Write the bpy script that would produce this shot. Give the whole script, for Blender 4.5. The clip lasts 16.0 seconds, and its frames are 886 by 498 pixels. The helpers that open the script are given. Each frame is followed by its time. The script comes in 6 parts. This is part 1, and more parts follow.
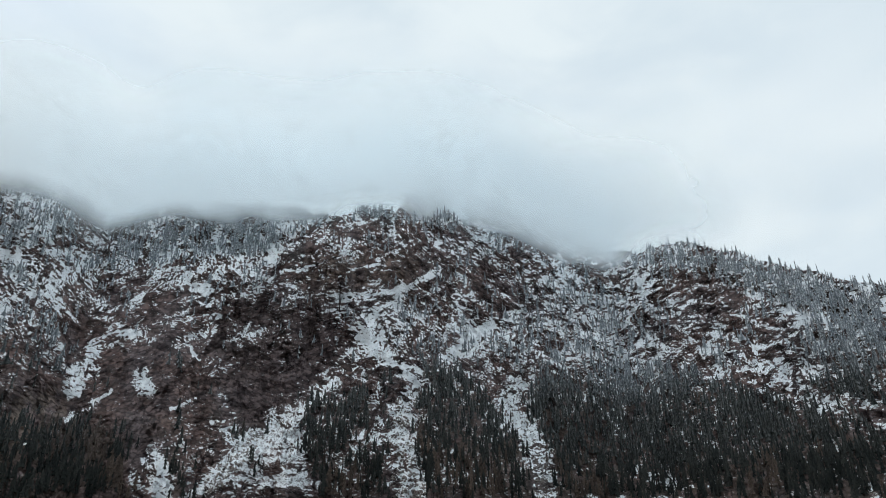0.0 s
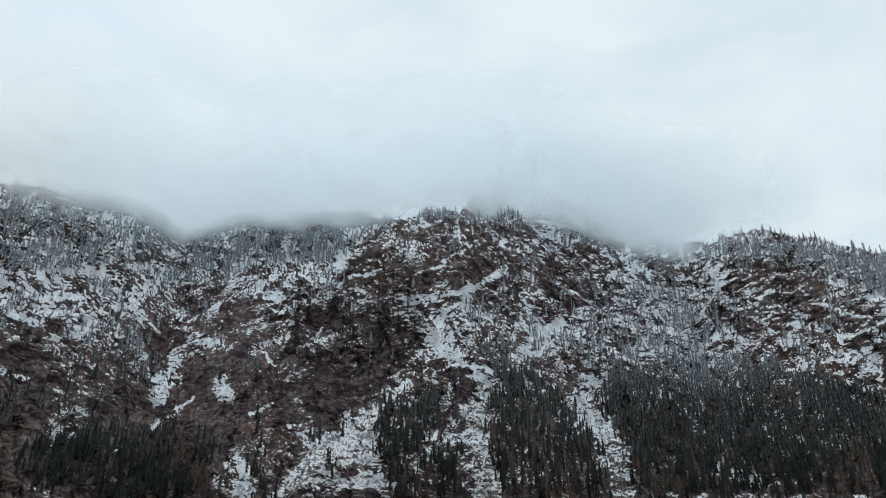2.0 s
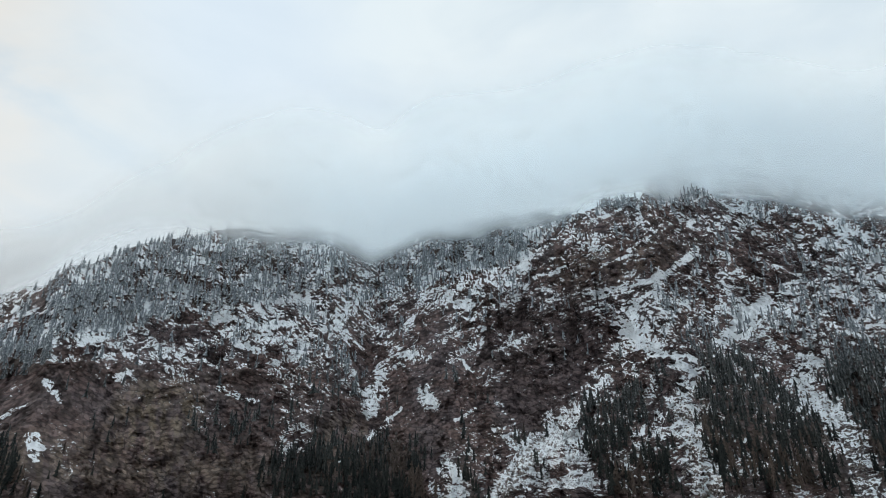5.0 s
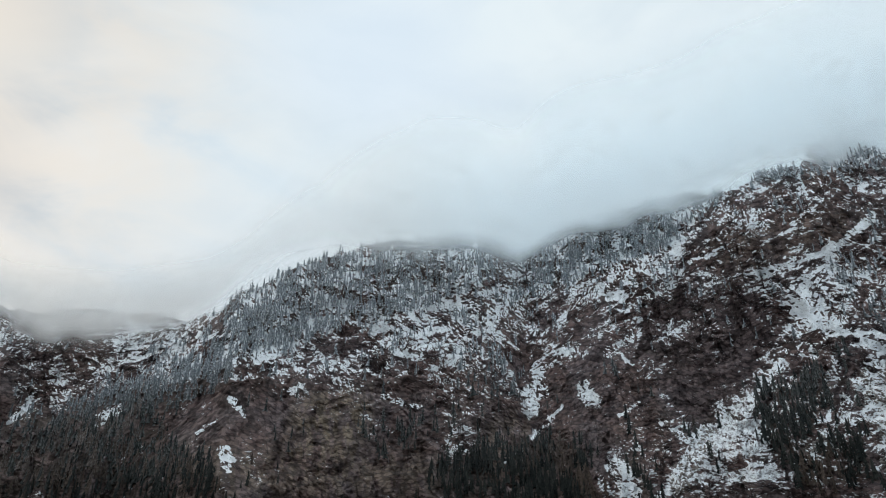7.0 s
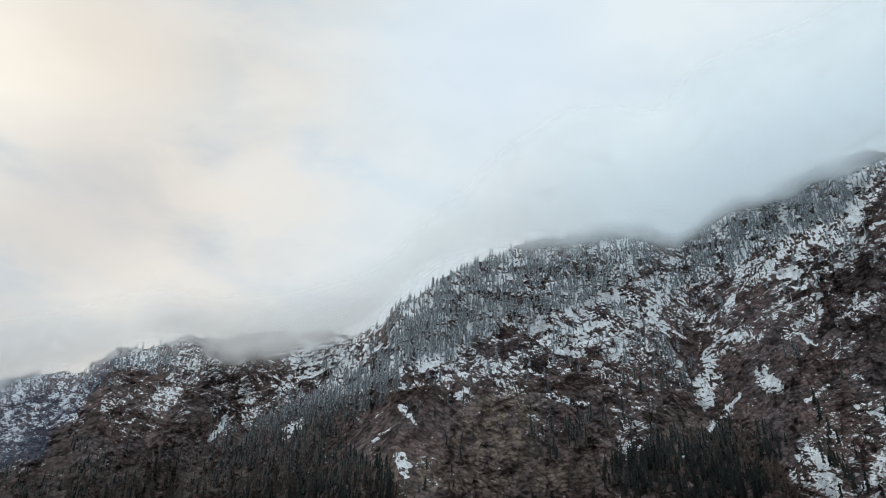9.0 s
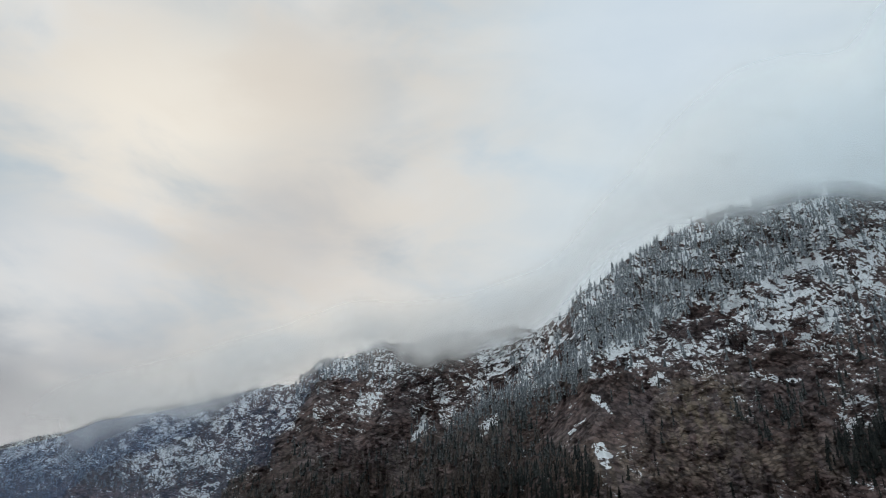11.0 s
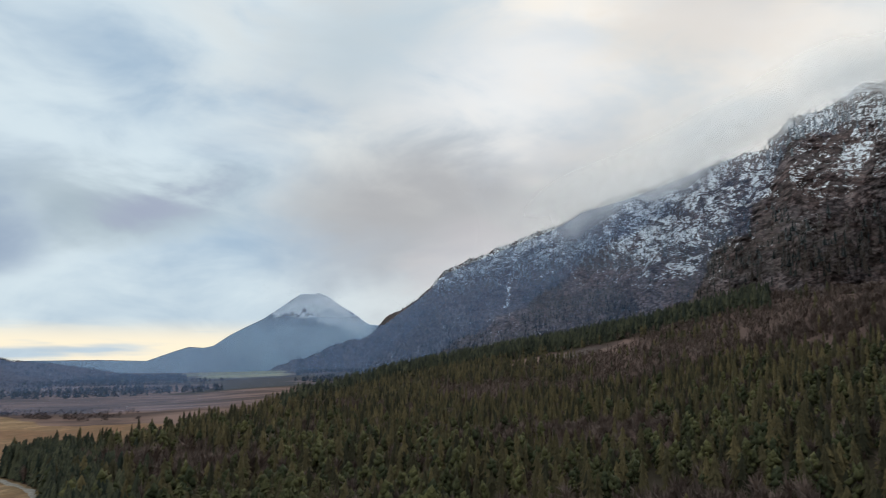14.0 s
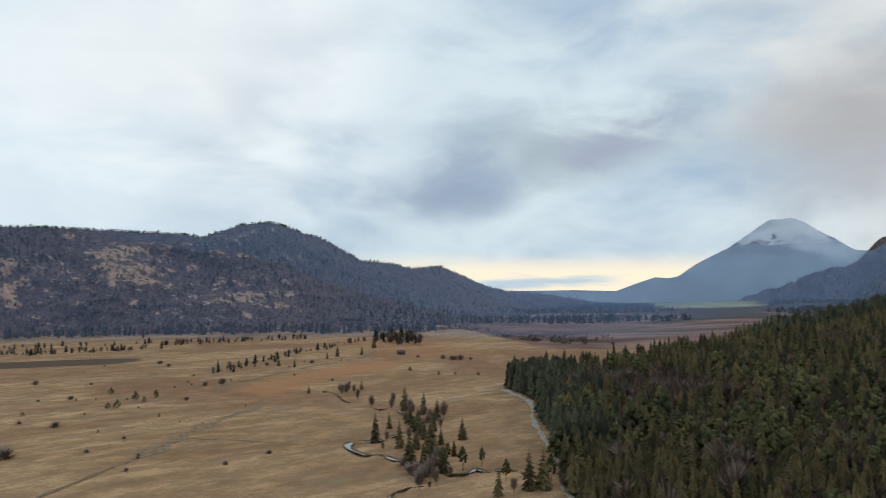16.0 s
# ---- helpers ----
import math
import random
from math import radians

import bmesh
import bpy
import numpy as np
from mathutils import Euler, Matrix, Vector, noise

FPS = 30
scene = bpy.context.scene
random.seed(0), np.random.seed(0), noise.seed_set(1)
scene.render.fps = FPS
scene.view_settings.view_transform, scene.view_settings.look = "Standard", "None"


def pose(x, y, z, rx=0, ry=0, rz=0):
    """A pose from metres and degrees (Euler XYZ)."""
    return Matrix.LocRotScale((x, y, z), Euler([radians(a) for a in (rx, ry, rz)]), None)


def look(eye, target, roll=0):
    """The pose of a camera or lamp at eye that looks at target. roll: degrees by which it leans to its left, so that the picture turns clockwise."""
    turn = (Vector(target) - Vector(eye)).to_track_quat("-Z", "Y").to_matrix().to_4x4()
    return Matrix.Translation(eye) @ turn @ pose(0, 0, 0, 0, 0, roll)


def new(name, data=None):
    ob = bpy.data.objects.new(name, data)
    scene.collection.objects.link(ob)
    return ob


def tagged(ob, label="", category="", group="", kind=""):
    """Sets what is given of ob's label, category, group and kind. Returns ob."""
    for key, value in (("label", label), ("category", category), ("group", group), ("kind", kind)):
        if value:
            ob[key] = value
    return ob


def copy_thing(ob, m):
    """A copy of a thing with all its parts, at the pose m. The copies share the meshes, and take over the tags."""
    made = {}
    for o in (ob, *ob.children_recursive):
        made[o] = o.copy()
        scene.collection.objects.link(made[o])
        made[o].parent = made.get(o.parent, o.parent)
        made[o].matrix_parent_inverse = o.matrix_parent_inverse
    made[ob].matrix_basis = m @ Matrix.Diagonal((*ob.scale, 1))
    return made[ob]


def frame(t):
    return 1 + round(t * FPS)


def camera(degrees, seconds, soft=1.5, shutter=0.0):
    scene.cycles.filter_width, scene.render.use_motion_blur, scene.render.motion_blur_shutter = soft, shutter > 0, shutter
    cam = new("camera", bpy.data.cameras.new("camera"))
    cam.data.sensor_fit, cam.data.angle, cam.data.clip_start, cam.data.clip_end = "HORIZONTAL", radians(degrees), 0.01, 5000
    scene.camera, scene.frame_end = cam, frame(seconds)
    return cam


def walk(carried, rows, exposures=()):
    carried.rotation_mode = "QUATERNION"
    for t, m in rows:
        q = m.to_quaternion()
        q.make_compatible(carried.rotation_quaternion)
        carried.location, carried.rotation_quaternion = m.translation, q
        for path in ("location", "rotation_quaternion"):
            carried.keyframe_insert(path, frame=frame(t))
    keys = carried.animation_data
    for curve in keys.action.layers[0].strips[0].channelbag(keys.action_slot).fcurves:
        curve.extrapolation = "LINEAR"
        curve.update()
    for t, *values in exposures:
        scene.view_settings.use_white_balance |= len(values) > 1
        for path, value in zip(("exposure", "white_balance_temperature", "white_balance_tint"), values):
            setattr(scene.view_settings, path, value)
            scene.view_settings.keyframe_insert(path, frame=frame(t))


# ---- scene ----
# Plan: the eye hangs at (0, 0, EYE) over a flat valley. Bearings are in degrees, 0 = +Y, counting to the left (towards -X).
EYE = 60.0
cam = camera(63.48, 16.0, 0.6, 0.18)
# seconds, tilt, lean, turn
TURNS = [
    (0.0, 116.61, -0.93, 0.0), (0.5, 116.64, -0.86, 1.47), (1.0, 116.65, -0.81, 3.03), (1.5, 116.69, -0.81, 4.58), (2.0, 116.70, -0.72, 5.84),
    (2.5, 116.71, -0.69, 7.30), (3.0, 116.73, -0.67, 9.30), (3.5, 116.78, -0.60, 12.36), (4.0, 116.83, -0.60, 15.59),
    (6.5, 116.94, -0.31, 31.66), (7.0, 116.96, -0.23, 34.94), (7.5, 116.96, -0.17, 38.28), (8.0, 116.95, -0.12, 41.75), (8.5, 116.93, -0.10, 45.13),
    (11.0, 116.53, 0.21, 63.83), (11.5, 115.33, 0.30, 69.47), (12.0, 113.27, 0.29, 75.30), (12.5, 110.37, 0.28, 81.12), (13.0, 106.64, 0.21, 87.06),
    (13.5, 102.45, 0.17, 93.25), (14.0, 99.01, 0.14, 100.59), (14.5, 96.35, 0.15, 109.01), (15.0, 94.46, 0.14, 117.93), (15.5, 93.60, 0.08, 127.14),
    (16.0, 93.39, 0.15, 136.40)]
walk(cam, [(t, pose(0, 0, EYE, tilt, 0, turn) @ pose(0, 0, 0, 0, 0, lean)) for t, tilt, lean, turn in TURNS],
     [(0, 0.0), (8, 0.0), (9.5, -0.08), (11, -0.25), (12, -0.28), (13, -0.22), (13.5, -0.13), (14, 0.04), (15, 0.15), (16, 0.06)])

# ---------------------------------------------------------------- light
SUN_UP, SUN_BEARING = 28.0, 80.0
sun = new("sun", bpy.data.lights.new("sun", "SUN"))
sun.data.energy, sun.data.angle, sun.data.color = 0.7, radians(25), (1.0, 0.95, 0.88)
_b = radians(SUN_BEARING)
sun.matrix_world = look((-math.sin(_b) * 100, math.cos(_b) * 100, 100 * math.tan(radians(SUN_UP))), (0, 0, 0))


def node(tree, kind, **values):
    n = tree.nodes.new(kind)
    for key, value in values.items():
        if key in n.inputs:
            n.inputs[key].default_value = value
    return n


class Net:
    """A short way to write a node tree."""

    def __init__(self, tree):
        self.t = tree
        tree.nodes.clear()

    def put(self, socket, value):
        if isinstance(value, bpy.types.NodeSocket):
            self.t.links.new(value, socket)
        elif value is not None:
            socket.default_value = value

    def math(self, op, a, b=None, c=None, clamp=False):
        n = self.t.nodes.new("ShaderNodeMath")
        n.operation, n.use_clamp = op, clamp
        for s, v in zip(n.inputs, (a, b, c)):
            self.put(s, v)
        return n.outputs[0]

    def vmath(self, op, a, b=None):
        n = self.t.nodes.new("ShaderNodeVectorMath")
        n.operation = op
        self.put(n.inputs[0], a), self.put(n.inputs[1], b)
        return n.outputs["Value"] if op in ("DOT_PRODUCT", "LENGTH") else n.outputs[0]

    def scale(self, v, f):
        n = self.t.nodes.new("ShaderNodeVectorMath")
        n.operation = "SCALE"
        self.put(n.inputs[0], v), self.put(n.inputs["Scale"], f)
        return n.outputs[0]

    def ease(self, x, lo, hi, a=0.0, b=1.0):
        n = self.t.nodes.new("ShaderNodeMapRange")
        n.interpolation_type = "SMOOTHSTEP"
        for s, v in zip(n.inputs, (x, lo, hi, a, b)):
            self.put(s, v)
        return n.outputs[0]

    def mix(self, f, a, b):
        n = self.t.nodes.new("ShaderNodeMix")
        n.data_type = "RGBA"
        self.put(n.inputs[0], f)
        self.put(n.inputs[6], (*a, 1) if isinstance(a, tuple) else a)
        self.put(n.inputs[7], (*b, 1) if isinstance(b, tuple) else b)
        return n.outputs[2]

    def noise(self, v, scale, detail=4.0, rough=0.55, warp=0.0):
        n = self.t.nodes.new("ShaderNodeTexNoise")
        self.put(n.inputs["Vector"], v), self.put(n.inputs["Scale"], scale)
        n.inputs["Detail"].default_value, n.inputs["Roughness"].default_value, n.inputs["Distortion"].default_value = detail, rough, warp
        return n.outputs[0]

    def cells(self, v):
        """Angular cells: the way from each one's middle, and three values of its own."""
        n = self.t.nodes.new("ShaderNodeTexVoronoi")
        self.put(n.inputs["Vector"], v)
        n.inputs["Scale"].default_value = 1.0
        return self.split(self.vmath("SUBTRACT", v, n.outputs["Position"])), self.split(n.outputs["Color"]), n.outputs["Distance"]

    def attr(self, name):
        n = self.t.nodes.new("ShaderNodeAttribute")
        n.attribute_name = name
        return n.outputs["Fac"]

    def place(self):
        return self.t.nodes.new("ShaderNodeNewGeometry").outputs["Position"]

    def normal(self):
        return self.t.nodes.new("ShaderNodeNewGeometry").outputs["Normal"]

    def split(self, v):
        n = self.t.nodes.new("ShaderNodeSeparateXYZ")
        self.put(n.inputs[0], v)
        return n.outputs

    def join(self, x, y, z):
        n = self.t.nodes.new("ShaderNodeCombineXYZ")
        for s, v in zip(n.inputs, (x, y, z)):
            self.put(s, v)
        return n.outputs[0]

    def bump(self, height, strength, distance):
        n = self.t.nodes.new("ShaderNodeBump")
        n.inputs["Strength"].default_value, n.inputs["Distance"].default_value = strength, distance
        self.put(n.inputs["Height"], height)
        return n.outputs[0]

    def finish(self, colour, rough=0.9, bump=None, specular=0.2, metal=0.0):
        n = self.t.nodes.new("ShaderNodeBsdfPrincipled")
        self.put(n.inputs["Base Color"], (*colour, 1) if isinstance(colour, tuple) else colour)
        self.put(n.inputs["Roughness"], rough), self.put(n.inputs["Normal"], bump)
        n.inputs["Specular IOR Level"].default_value, n.inputs["Metallic"].default_value = specular, metal
        out = self.t.nodes.new("ShaderNodeOutputMaterial")
        self.t.links.new(n.outputs[0], out.inputs[0])
        return n


def material(name):
    m = bpy.data.materials.new(name)
    m.use_nodes = True
    return m, Net(m.node_tree)


def way(bearing, up):
    b, u = radians(bearing), radians(up)
    return (-math.sin(b) * math.cos(u), math.cos(b) * math.cos(u), math.sin(u))


# An overcast sky: a NISHITA sky behind a broken sheet of stratus
world = bpy.data.worlds.new("world")
scene.world = world
world.use_nodes = True
w = Net(world.node_tree)
d = w.t.nodes.new("ShaderNodeTexCoord").outputs["Generated"]
dx, dy, dz = w.split(d)
sky = w.t.nodes.new("ShaderNodeTexSky")
sky.sky_type, sky.sun_disc, sky.sun_elevation, sky.sun_rotation = "NISHITA", False, radians(SUN_UP), radians(-SUN_BEARING)
up = w.math("MAXIMUM", dz, 0.0)
sheet = w.join(dx, dy, w.math("MULTIPLY", dz, 2.2))
big = w.noise(sheet, 2.3, 5.0, 0.5, 0.5)
small = w.noise(w.vmath("ADD", sheet, (9.1, 4.6, 0.3)), 5.5, 5.0, 0.55, 0.4)
thick = w.math("ADD", w.math("MULTIPLY", big, 0.62), w.math("MULTIPLY", small, 0.38))
west = w.ease(w.vmath("DOT_PRODUCT", d, way(128, 10)), 0.72, 1.0)
pale = w.mix(w.ease(thick, 0.38, 0.62), (0.70, 0.81, 0.885), (0.83, 0.92, 0.96))
broken = w.mix(w.ease(thick, 0.36, 0.62), (0.36, 0.49, 0.63), (0.665, 0.775, 0.835))
broken = w.mix(w.ease(w.vmath("DOT_PRODUCT", d, way(166, 24)), 0.88, 0.99), broken, w.mix(w.ease(thick, 0.36, 0.62), (0.62, 0.72, 0.80), (0.95, 1.0, 1.0)))
creamy = w.mix(w.ease(thick, 0.37, 0.61), (0.51, 0.595, 0.66), (1.0, 0.98, 0.94))
cloud = w.mix(west, w.mix(w.ease(w.vmath("DOT_PRODUCT", d, way(92, 26)), 0.80, 0.98), pale, creamy), broken)
warm = w.math("MULTIPLY", w.ease(w.vmath("DOT_PRODUCT", d, way(88, 34)), 0.80, 0.99), w.ease(small, 0.25, 0.72))
cloud = w.mix(w.math("MULTIPLY", warm, 0.7), cloud, (0.76, 0.70, 0.62))
band = w.math("MULTIPLY", w.ease(dz, 0.05, 0.13), w.math("SUBTRACT", 1.0, w.ease(dz, 0.22, 0.45)))
band = w.math("MULTIPLY", band, w.ease(w.vmath("DOT_PRODUCT", d, way(122, 10)), 0.76, 0.95))
band = w.math("MULTIPLY", band, w.ease(w.noise(w.join(dx, dy, w.math("MULTIPLY", dz, 2.6)), 3.1, 5.0, 0.5, 0.5), 0.40, 0.66))
cloud = w.mix(w.math("MULTIPLY", band, 0.85), cloud, (0.355, 0.45, 0.57))
glow = w.math("MULTIPLY", w.ease(w.vmath("DOT_PRODUCT", d, way(124, 2)), 0.86, 0.985), w.math("SUBTRACT", 1.0, w.ease(dz, 0.022, 0.06)))
glow = w.math("MULTIPLY", glow, w.ease(w.noise(w.join(dx, dy, w.math("MULTIPLY", dz, 9.0)), 5.0, 3.0), 0.30, 0.55))
cloud = w.mix(glow, cloud, (1.0, 0.90, 0.70))
grey = w.math("MULTIPLY", w.ease(w.vmath("DOT_PRODUCT", d, way(94, 11)), 0.92, 0.998), w.math("SUBTRACT", 1.0, w.math("MULTIPLY", w.ease(thick, 0.45, 0.62), 0.6)))
grey = w.math("MULTIPLY", grey, w.math("SUBTRACT", 1.0, w.ease(dz, 0.20, 0.36)))
cloud = w.mix(w.math("MULTIPLY", grey, 0.8), cloud, (0.47, 0.475, 0.49))


# single banks in the sheet: bearing, angle, half-width and half-height (in radians), colour, how thick
stir = w.scale(w.join(w.math("SUBTRACT", big, 0.5), w.math("SUBTRACT", small, 0.5), w.math("MULTIPLY", w.math("SUBTRACT", small, 0.5), 0.6)), 0.24)
torn = w.vmath("ADD", d, stir)
for bearing, angle, wide, tall, tint, much in (
        (87.3, 34.7, 0.27, 0.16, (1.04, 0.98, 0.87), 0.85), (106.0, 26.0, 0.22, 0.13, (0.47, 0.58, 0.66), 0.75), (104.0, 12.4, 0.26, 0.12, (0.40, 0.40, 0.41), 0.75),
        (125.9, 11.8, 0.24, 0.075, (0.33, 0.41, 0.47), 0.75), (95.0, 21.9, 0.22, 0.12, (0.84, 0.86, 0.88), 0.6), (136.6, 8.4, 0.15, 0.06, (0.29, 0.37, 0.50), 0.8),
        (123.1, 12.1, 0.10, 0.045, (0.35, 0.39, 0.52), 0.75), (157.7, 17.2, 0.30, 0.16, (0.86, 0.89, 0.91), 0.6), (77.5, 27.8, 0.20, 0.14, (0.61, 0.60, 0.595), 0.65),
        (78.4, 37.8, 0.17, 0.12, (0.85, 0.78, 0.69), 0.65), (41.2, 41.9, 0.26, 0.14, (0.73, 0.85, 0.97), 0.6), (-33.0, 32.2, 0.20, 0.14, (0.86, 0.94, 0.98), 0.5),
        (97.6, 8.6, 0.15, 0.06, (0.58, 0.55, 0.58), 0.5)):
    off = w.vmath("MULTIPLY", w.vmath("SUBTRACT", torn, way(bearing, angle)), (1.0, 1.0, wide / tall))
    cloud = w.mix(w.ease(w.vmath("LENGTH", off), wide, 0.15 * wide, 0.0, much), cloud, tint)
mixed = w.mix(0.96, w.scale(sky.outputs[0], 0.08), cloud)
back = w.t.nodes.new("ShaderNodeBackground")
w.put(back.inputs[0], mixed)
back.inputs[1].default_value = 1.0
w.t.links.new(back.outputs[0], w.t.nodes.new("ShaderNodeOutputWorld").inputs[0])

# ---------------------------------------------------------------- numbers
rng = np.random.default_rng(7)


def lattice(i, j, k, seed):
    i, j, k = np.asarray(i), np.asarray(j), np.asarray(k)
    h = (i * 374761393 + j * 668265263 + k * 1274126177 + seed * 974711) & 0xFFFFFFFF
    h = ((h ^ (h >> 13)) * 1103515245) & 0xFFFFFFFF
    h = ((h ^ (h >> 15)) * 668265263) & 0xFFFFFFFF
    return ((h ^ (h >> 16)) & 0xFFFF) / 32767.5 - 1.0


def value_noise(x, y, z, seed=0):
    i, j, k = (np.floor(a).astype(np.int64) for a in (x, y, z))
    u, v, t = x - i, y - j, z - k
    u, v, t = (a * a * a * (a * (a * 6 - 15) + 10) for a in (u, v, t))
    total = 0
    for a in (0, 1):
        for b in (0, 1):
            for c in (0, 1):
                total = total + (u if a else 1 - u) * (v if b else 1 - v) * (t if c else 1 - t) * lattice(i + a, j + b, k + c, seed)
    return total


def fbm(x, y, z, size, octaves=4, seed=0, ridged=False, gain=0.5):
    total, amp, norm = 0, 1.0, 0.0
    x, y, z = x / size, y / size, z / size
    for o in range(octaves):
        n = value_noise(x, y, z, seed + o)
        total, norm = total + amp * ((1 - 2 * np.abs(n)) if ridged else n), norm + amp
        x, y, z = 1.62 * x - 1.17 * y + 3.1, 1.17 * x + 1.62 * y + 0.21 * z + 7.7, 2.0 * z - 0.21 * x + 1.9
        amp *= gain
    return total / norm


def ease(a, lo, hi):
    t = np.clip((a - lo) / (hi - lo), 0, 1)
    return t * t * (3 - 2 * t)


def along(a, table):
    xs, ys = zip(*table)
    return np.interp(a, xs, ys)


def polar(az, r):
    b = np.radians(az)
    return -np.sin(b) * r, np.cos(b) * r


def near_line(u, v, line, stretch=1.0):
    """Distance from points (u, v) to a broken line."""
    best = np.full(np.shape(u), 1e9)
    for (a, b), (c, e) in zip(line, line[1:]):
        du, dv = (c - a) * stretch, e - b
        t = np.clip((((u - a) * stretch) * du + (v - b) * dv) / (du * du + dv * dv + 1e-9), 0, 1)
        best = np.minimum(best, np.hypot((u - a) * stretch - t * du, v - b - t * dv))
    return best


def inside(u, v, poly):
    hit = np.zeros(np.shape(u), bool)
    for (a, b), (c, e) in zip(poly, poly[1:] + poly[:1]):
        cross = ((b > v) != (e > v)) & (u < (c - a) * (v - b) / (e - b + 1e-12) + a)
        hit ^= cross
    return hit


# ---------------------------------------------------------------- meshes
def mesh_of(name, co, faces, mats, smooth=True, values=None, slots=None):
    """A mesh from an array of points and an array of triangles or quads."""
    me = bpy.data.meshes.new(name)
    n, k = faces.shape
    me.vertices.add(len(co))
    me.vertices.foreach_set("co", np.ascontiguousarray(co, np.float32).ravel())
    me.loops.add(n * k)
    me.loops.foreach_set("vertex_index", np.ascontiguousarray(faces, np.int32).ravel())
    me.polygons.add(n)
    me.polygons.foreach_set("loop_start", np.arange(0, n * k, k, dtype=np.int32))
    if slots is not None:
        me.polygons.foreach_set("material_index", slots.astype(np.int32))
    me.polygons.foreach_set("use_smooth", np.full(n, smooth))
    for key, value in (values or {}).items():
        me.attributes.new(key, "FLOAT", "POINT").data.foreach_set("value", np.ascontiguousarray(value, np.float32).ravel())
    for m in mats:
        me.materials.append(m)
    me.update(calc_edges=True)
    me.validate()
    return me


def grid_faces(rows, cols):
    a = (np.arange(rows - 1)[:, None] * cols + np.arange(cols - 1)[None]).ravel()
    return np.stack([a, a + cols, a + cols + 1, a + 1], 1)


def part(name, bm, mat, parent, label=""):
    me = bpy.data.meshes.new(name)
    bm.to_mesh(me)
    bm.free()
    me.materials.append(mat)
    ob = new(name, me)
    ob.parent = parent
    return tagged(ob, label) if label else ob

# ---------------------------------------------------------------- materials
def rock_material():
    """Limestone in broken beds: the snow lies where the beds and the face make ledges."""
    m, n = material("limestone_with_snow")
    u, v, near = n.attr("arc"), n.attr("rise"), n.attr("near")
    q = n.join(u, v, 0.0)

    def turned(angle, long, thick):
        ca, sa = math.cos(radians(angle)), math.sin(radians(angle))
        f = n.math("ADD", n.math("MULTIPLY", u, ca / long), n.math("MULTIPLY", v, sa / long))
        g = n.math("ADD", n.math("MULTIPLY", u, -sa / thick), n.math("MULTIPLY", v, ca / thick))
        return n.join(f, g, 0.0)

    joints = n.noise(turned(80, 34.0, 8.0), 1.0, 4.0, 0.6, 0.3)
    grit = n.noise(q, 0.22, 4.0, 0.7)
    bent = n.scale(n.join(n.noise(q, 0.028, 3.0, 0.6), n.noise(n.vmath("ADD", q, (71.0, 33.0, 5.0)), 0.028, 3.0, 0.6), 0.0), 1.5)
    side_ = n.math("GREATER_THAN", n.noise(q, 0.008, 4.0, 0.6), 0.5)

    def blocks(angles, long, thick, tilt):
        """Broken rock: angular blocks, longer along the bedding, each with a flat face that tilts its own way. Height, tone, distance to its middle."""
        place = n.mix(side_, turned(angles[0], long, thick), turned(angles[1], long, thick))
        off, own, far_ = n.cells(n.vmath("ADD", place, bent))
        tall_ = n.math("ADD", n.math("MULTIPLY", n.math("MULTIPLY", off[0], n.math("SUBTRACT", own[0], 0.5)), 2 * tilt * long), n.math("MULTIPLY", n.math("MULTIPLY", off[1], n.math("SUBTRACT", own[1], 0.5)), 2 * tilt * thick))
        return tall_, own[2], far_

    tall_big, own_big, _ = blocks((64, 112), 70.0, 36.0, 0.80)
    tall_mid, own_mid, _ = blocks((-16, 24), 26.0, 11.0, 0.85)
    tall_small, own_small, far_small = blocks((18, -14), 10.0, 4.2, 0.55)
    high = n.math("ADD", n.math("MULTIPLY", joints, 2.5), n.math("MULTIPLY", grit, 0.8))
    for tall_ in (tall_big, tall_mid, tall_small):
        high = n.math("ADD", high, tall_)
    shape = n.bump(n.math("MULTIPLY", high, near), 1.0, 1.0)
    _, _, nz = n.split(shape)

    # rock colours: dark weathered, brown, ochre where it has broken away
    streak = n.noise(turned(82, 70.0, 14.0), 1.0, 5.0, 0.62, 0.2)
    blotch = n.noise(q, 0.012, 4.0, 0.6)
    tone = n.math("ADD", n.math("ADD", n.math("MULTIPLY", streak, 0.30), n.math("MULTIPLY", grit, 0.32)), n.math("ADD", n.math("MULTIPLY", own_mid, 0.18), n.math("ADD", n.math("MULTIPLY", own_big, 0.10), n.math("MULTIPLY", own_small, 0.20))))
    tone = n.ease(tone, 0.32, 0.70)
    brown = n.mix(tone, (0.059, 0.042, 0.040), (0.194, 0.134, 0.125))
    grey = n.mix(tone, (0.056, 0.044, 0.047), (0.198, 0.153, 0.153))
    rock = n.mix(n.ease(blotch, 0.42, 0.60), brown, grey)
    fresh = n.math("MULTIPLY", n.attr("pale"), n.ease(n.noise(turned(80, 34.0, 15.0), 1.0, 4.0, 0.6), 0.40, 0.58))
    rock = n.mix(fresh, rock, n.mix(tone, (0.074, 0.056, 0.042), (0.271, 0.212, 0.160)))
    rock = n.mix(n.math("MULTIPLY", n.attr("dark"), 0.8), rock, n.mix(tone, (0.049, 0.036, 0.038), (0.168, 0.127, 0.125)))
    # Crevice shade put into the colour: near-black along joints and block edges
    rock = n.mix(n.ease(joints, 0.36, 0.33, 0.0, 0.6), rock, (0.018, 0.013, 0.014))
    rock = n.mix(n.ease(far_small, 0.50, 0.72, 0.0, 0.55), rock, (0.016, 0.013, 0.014))
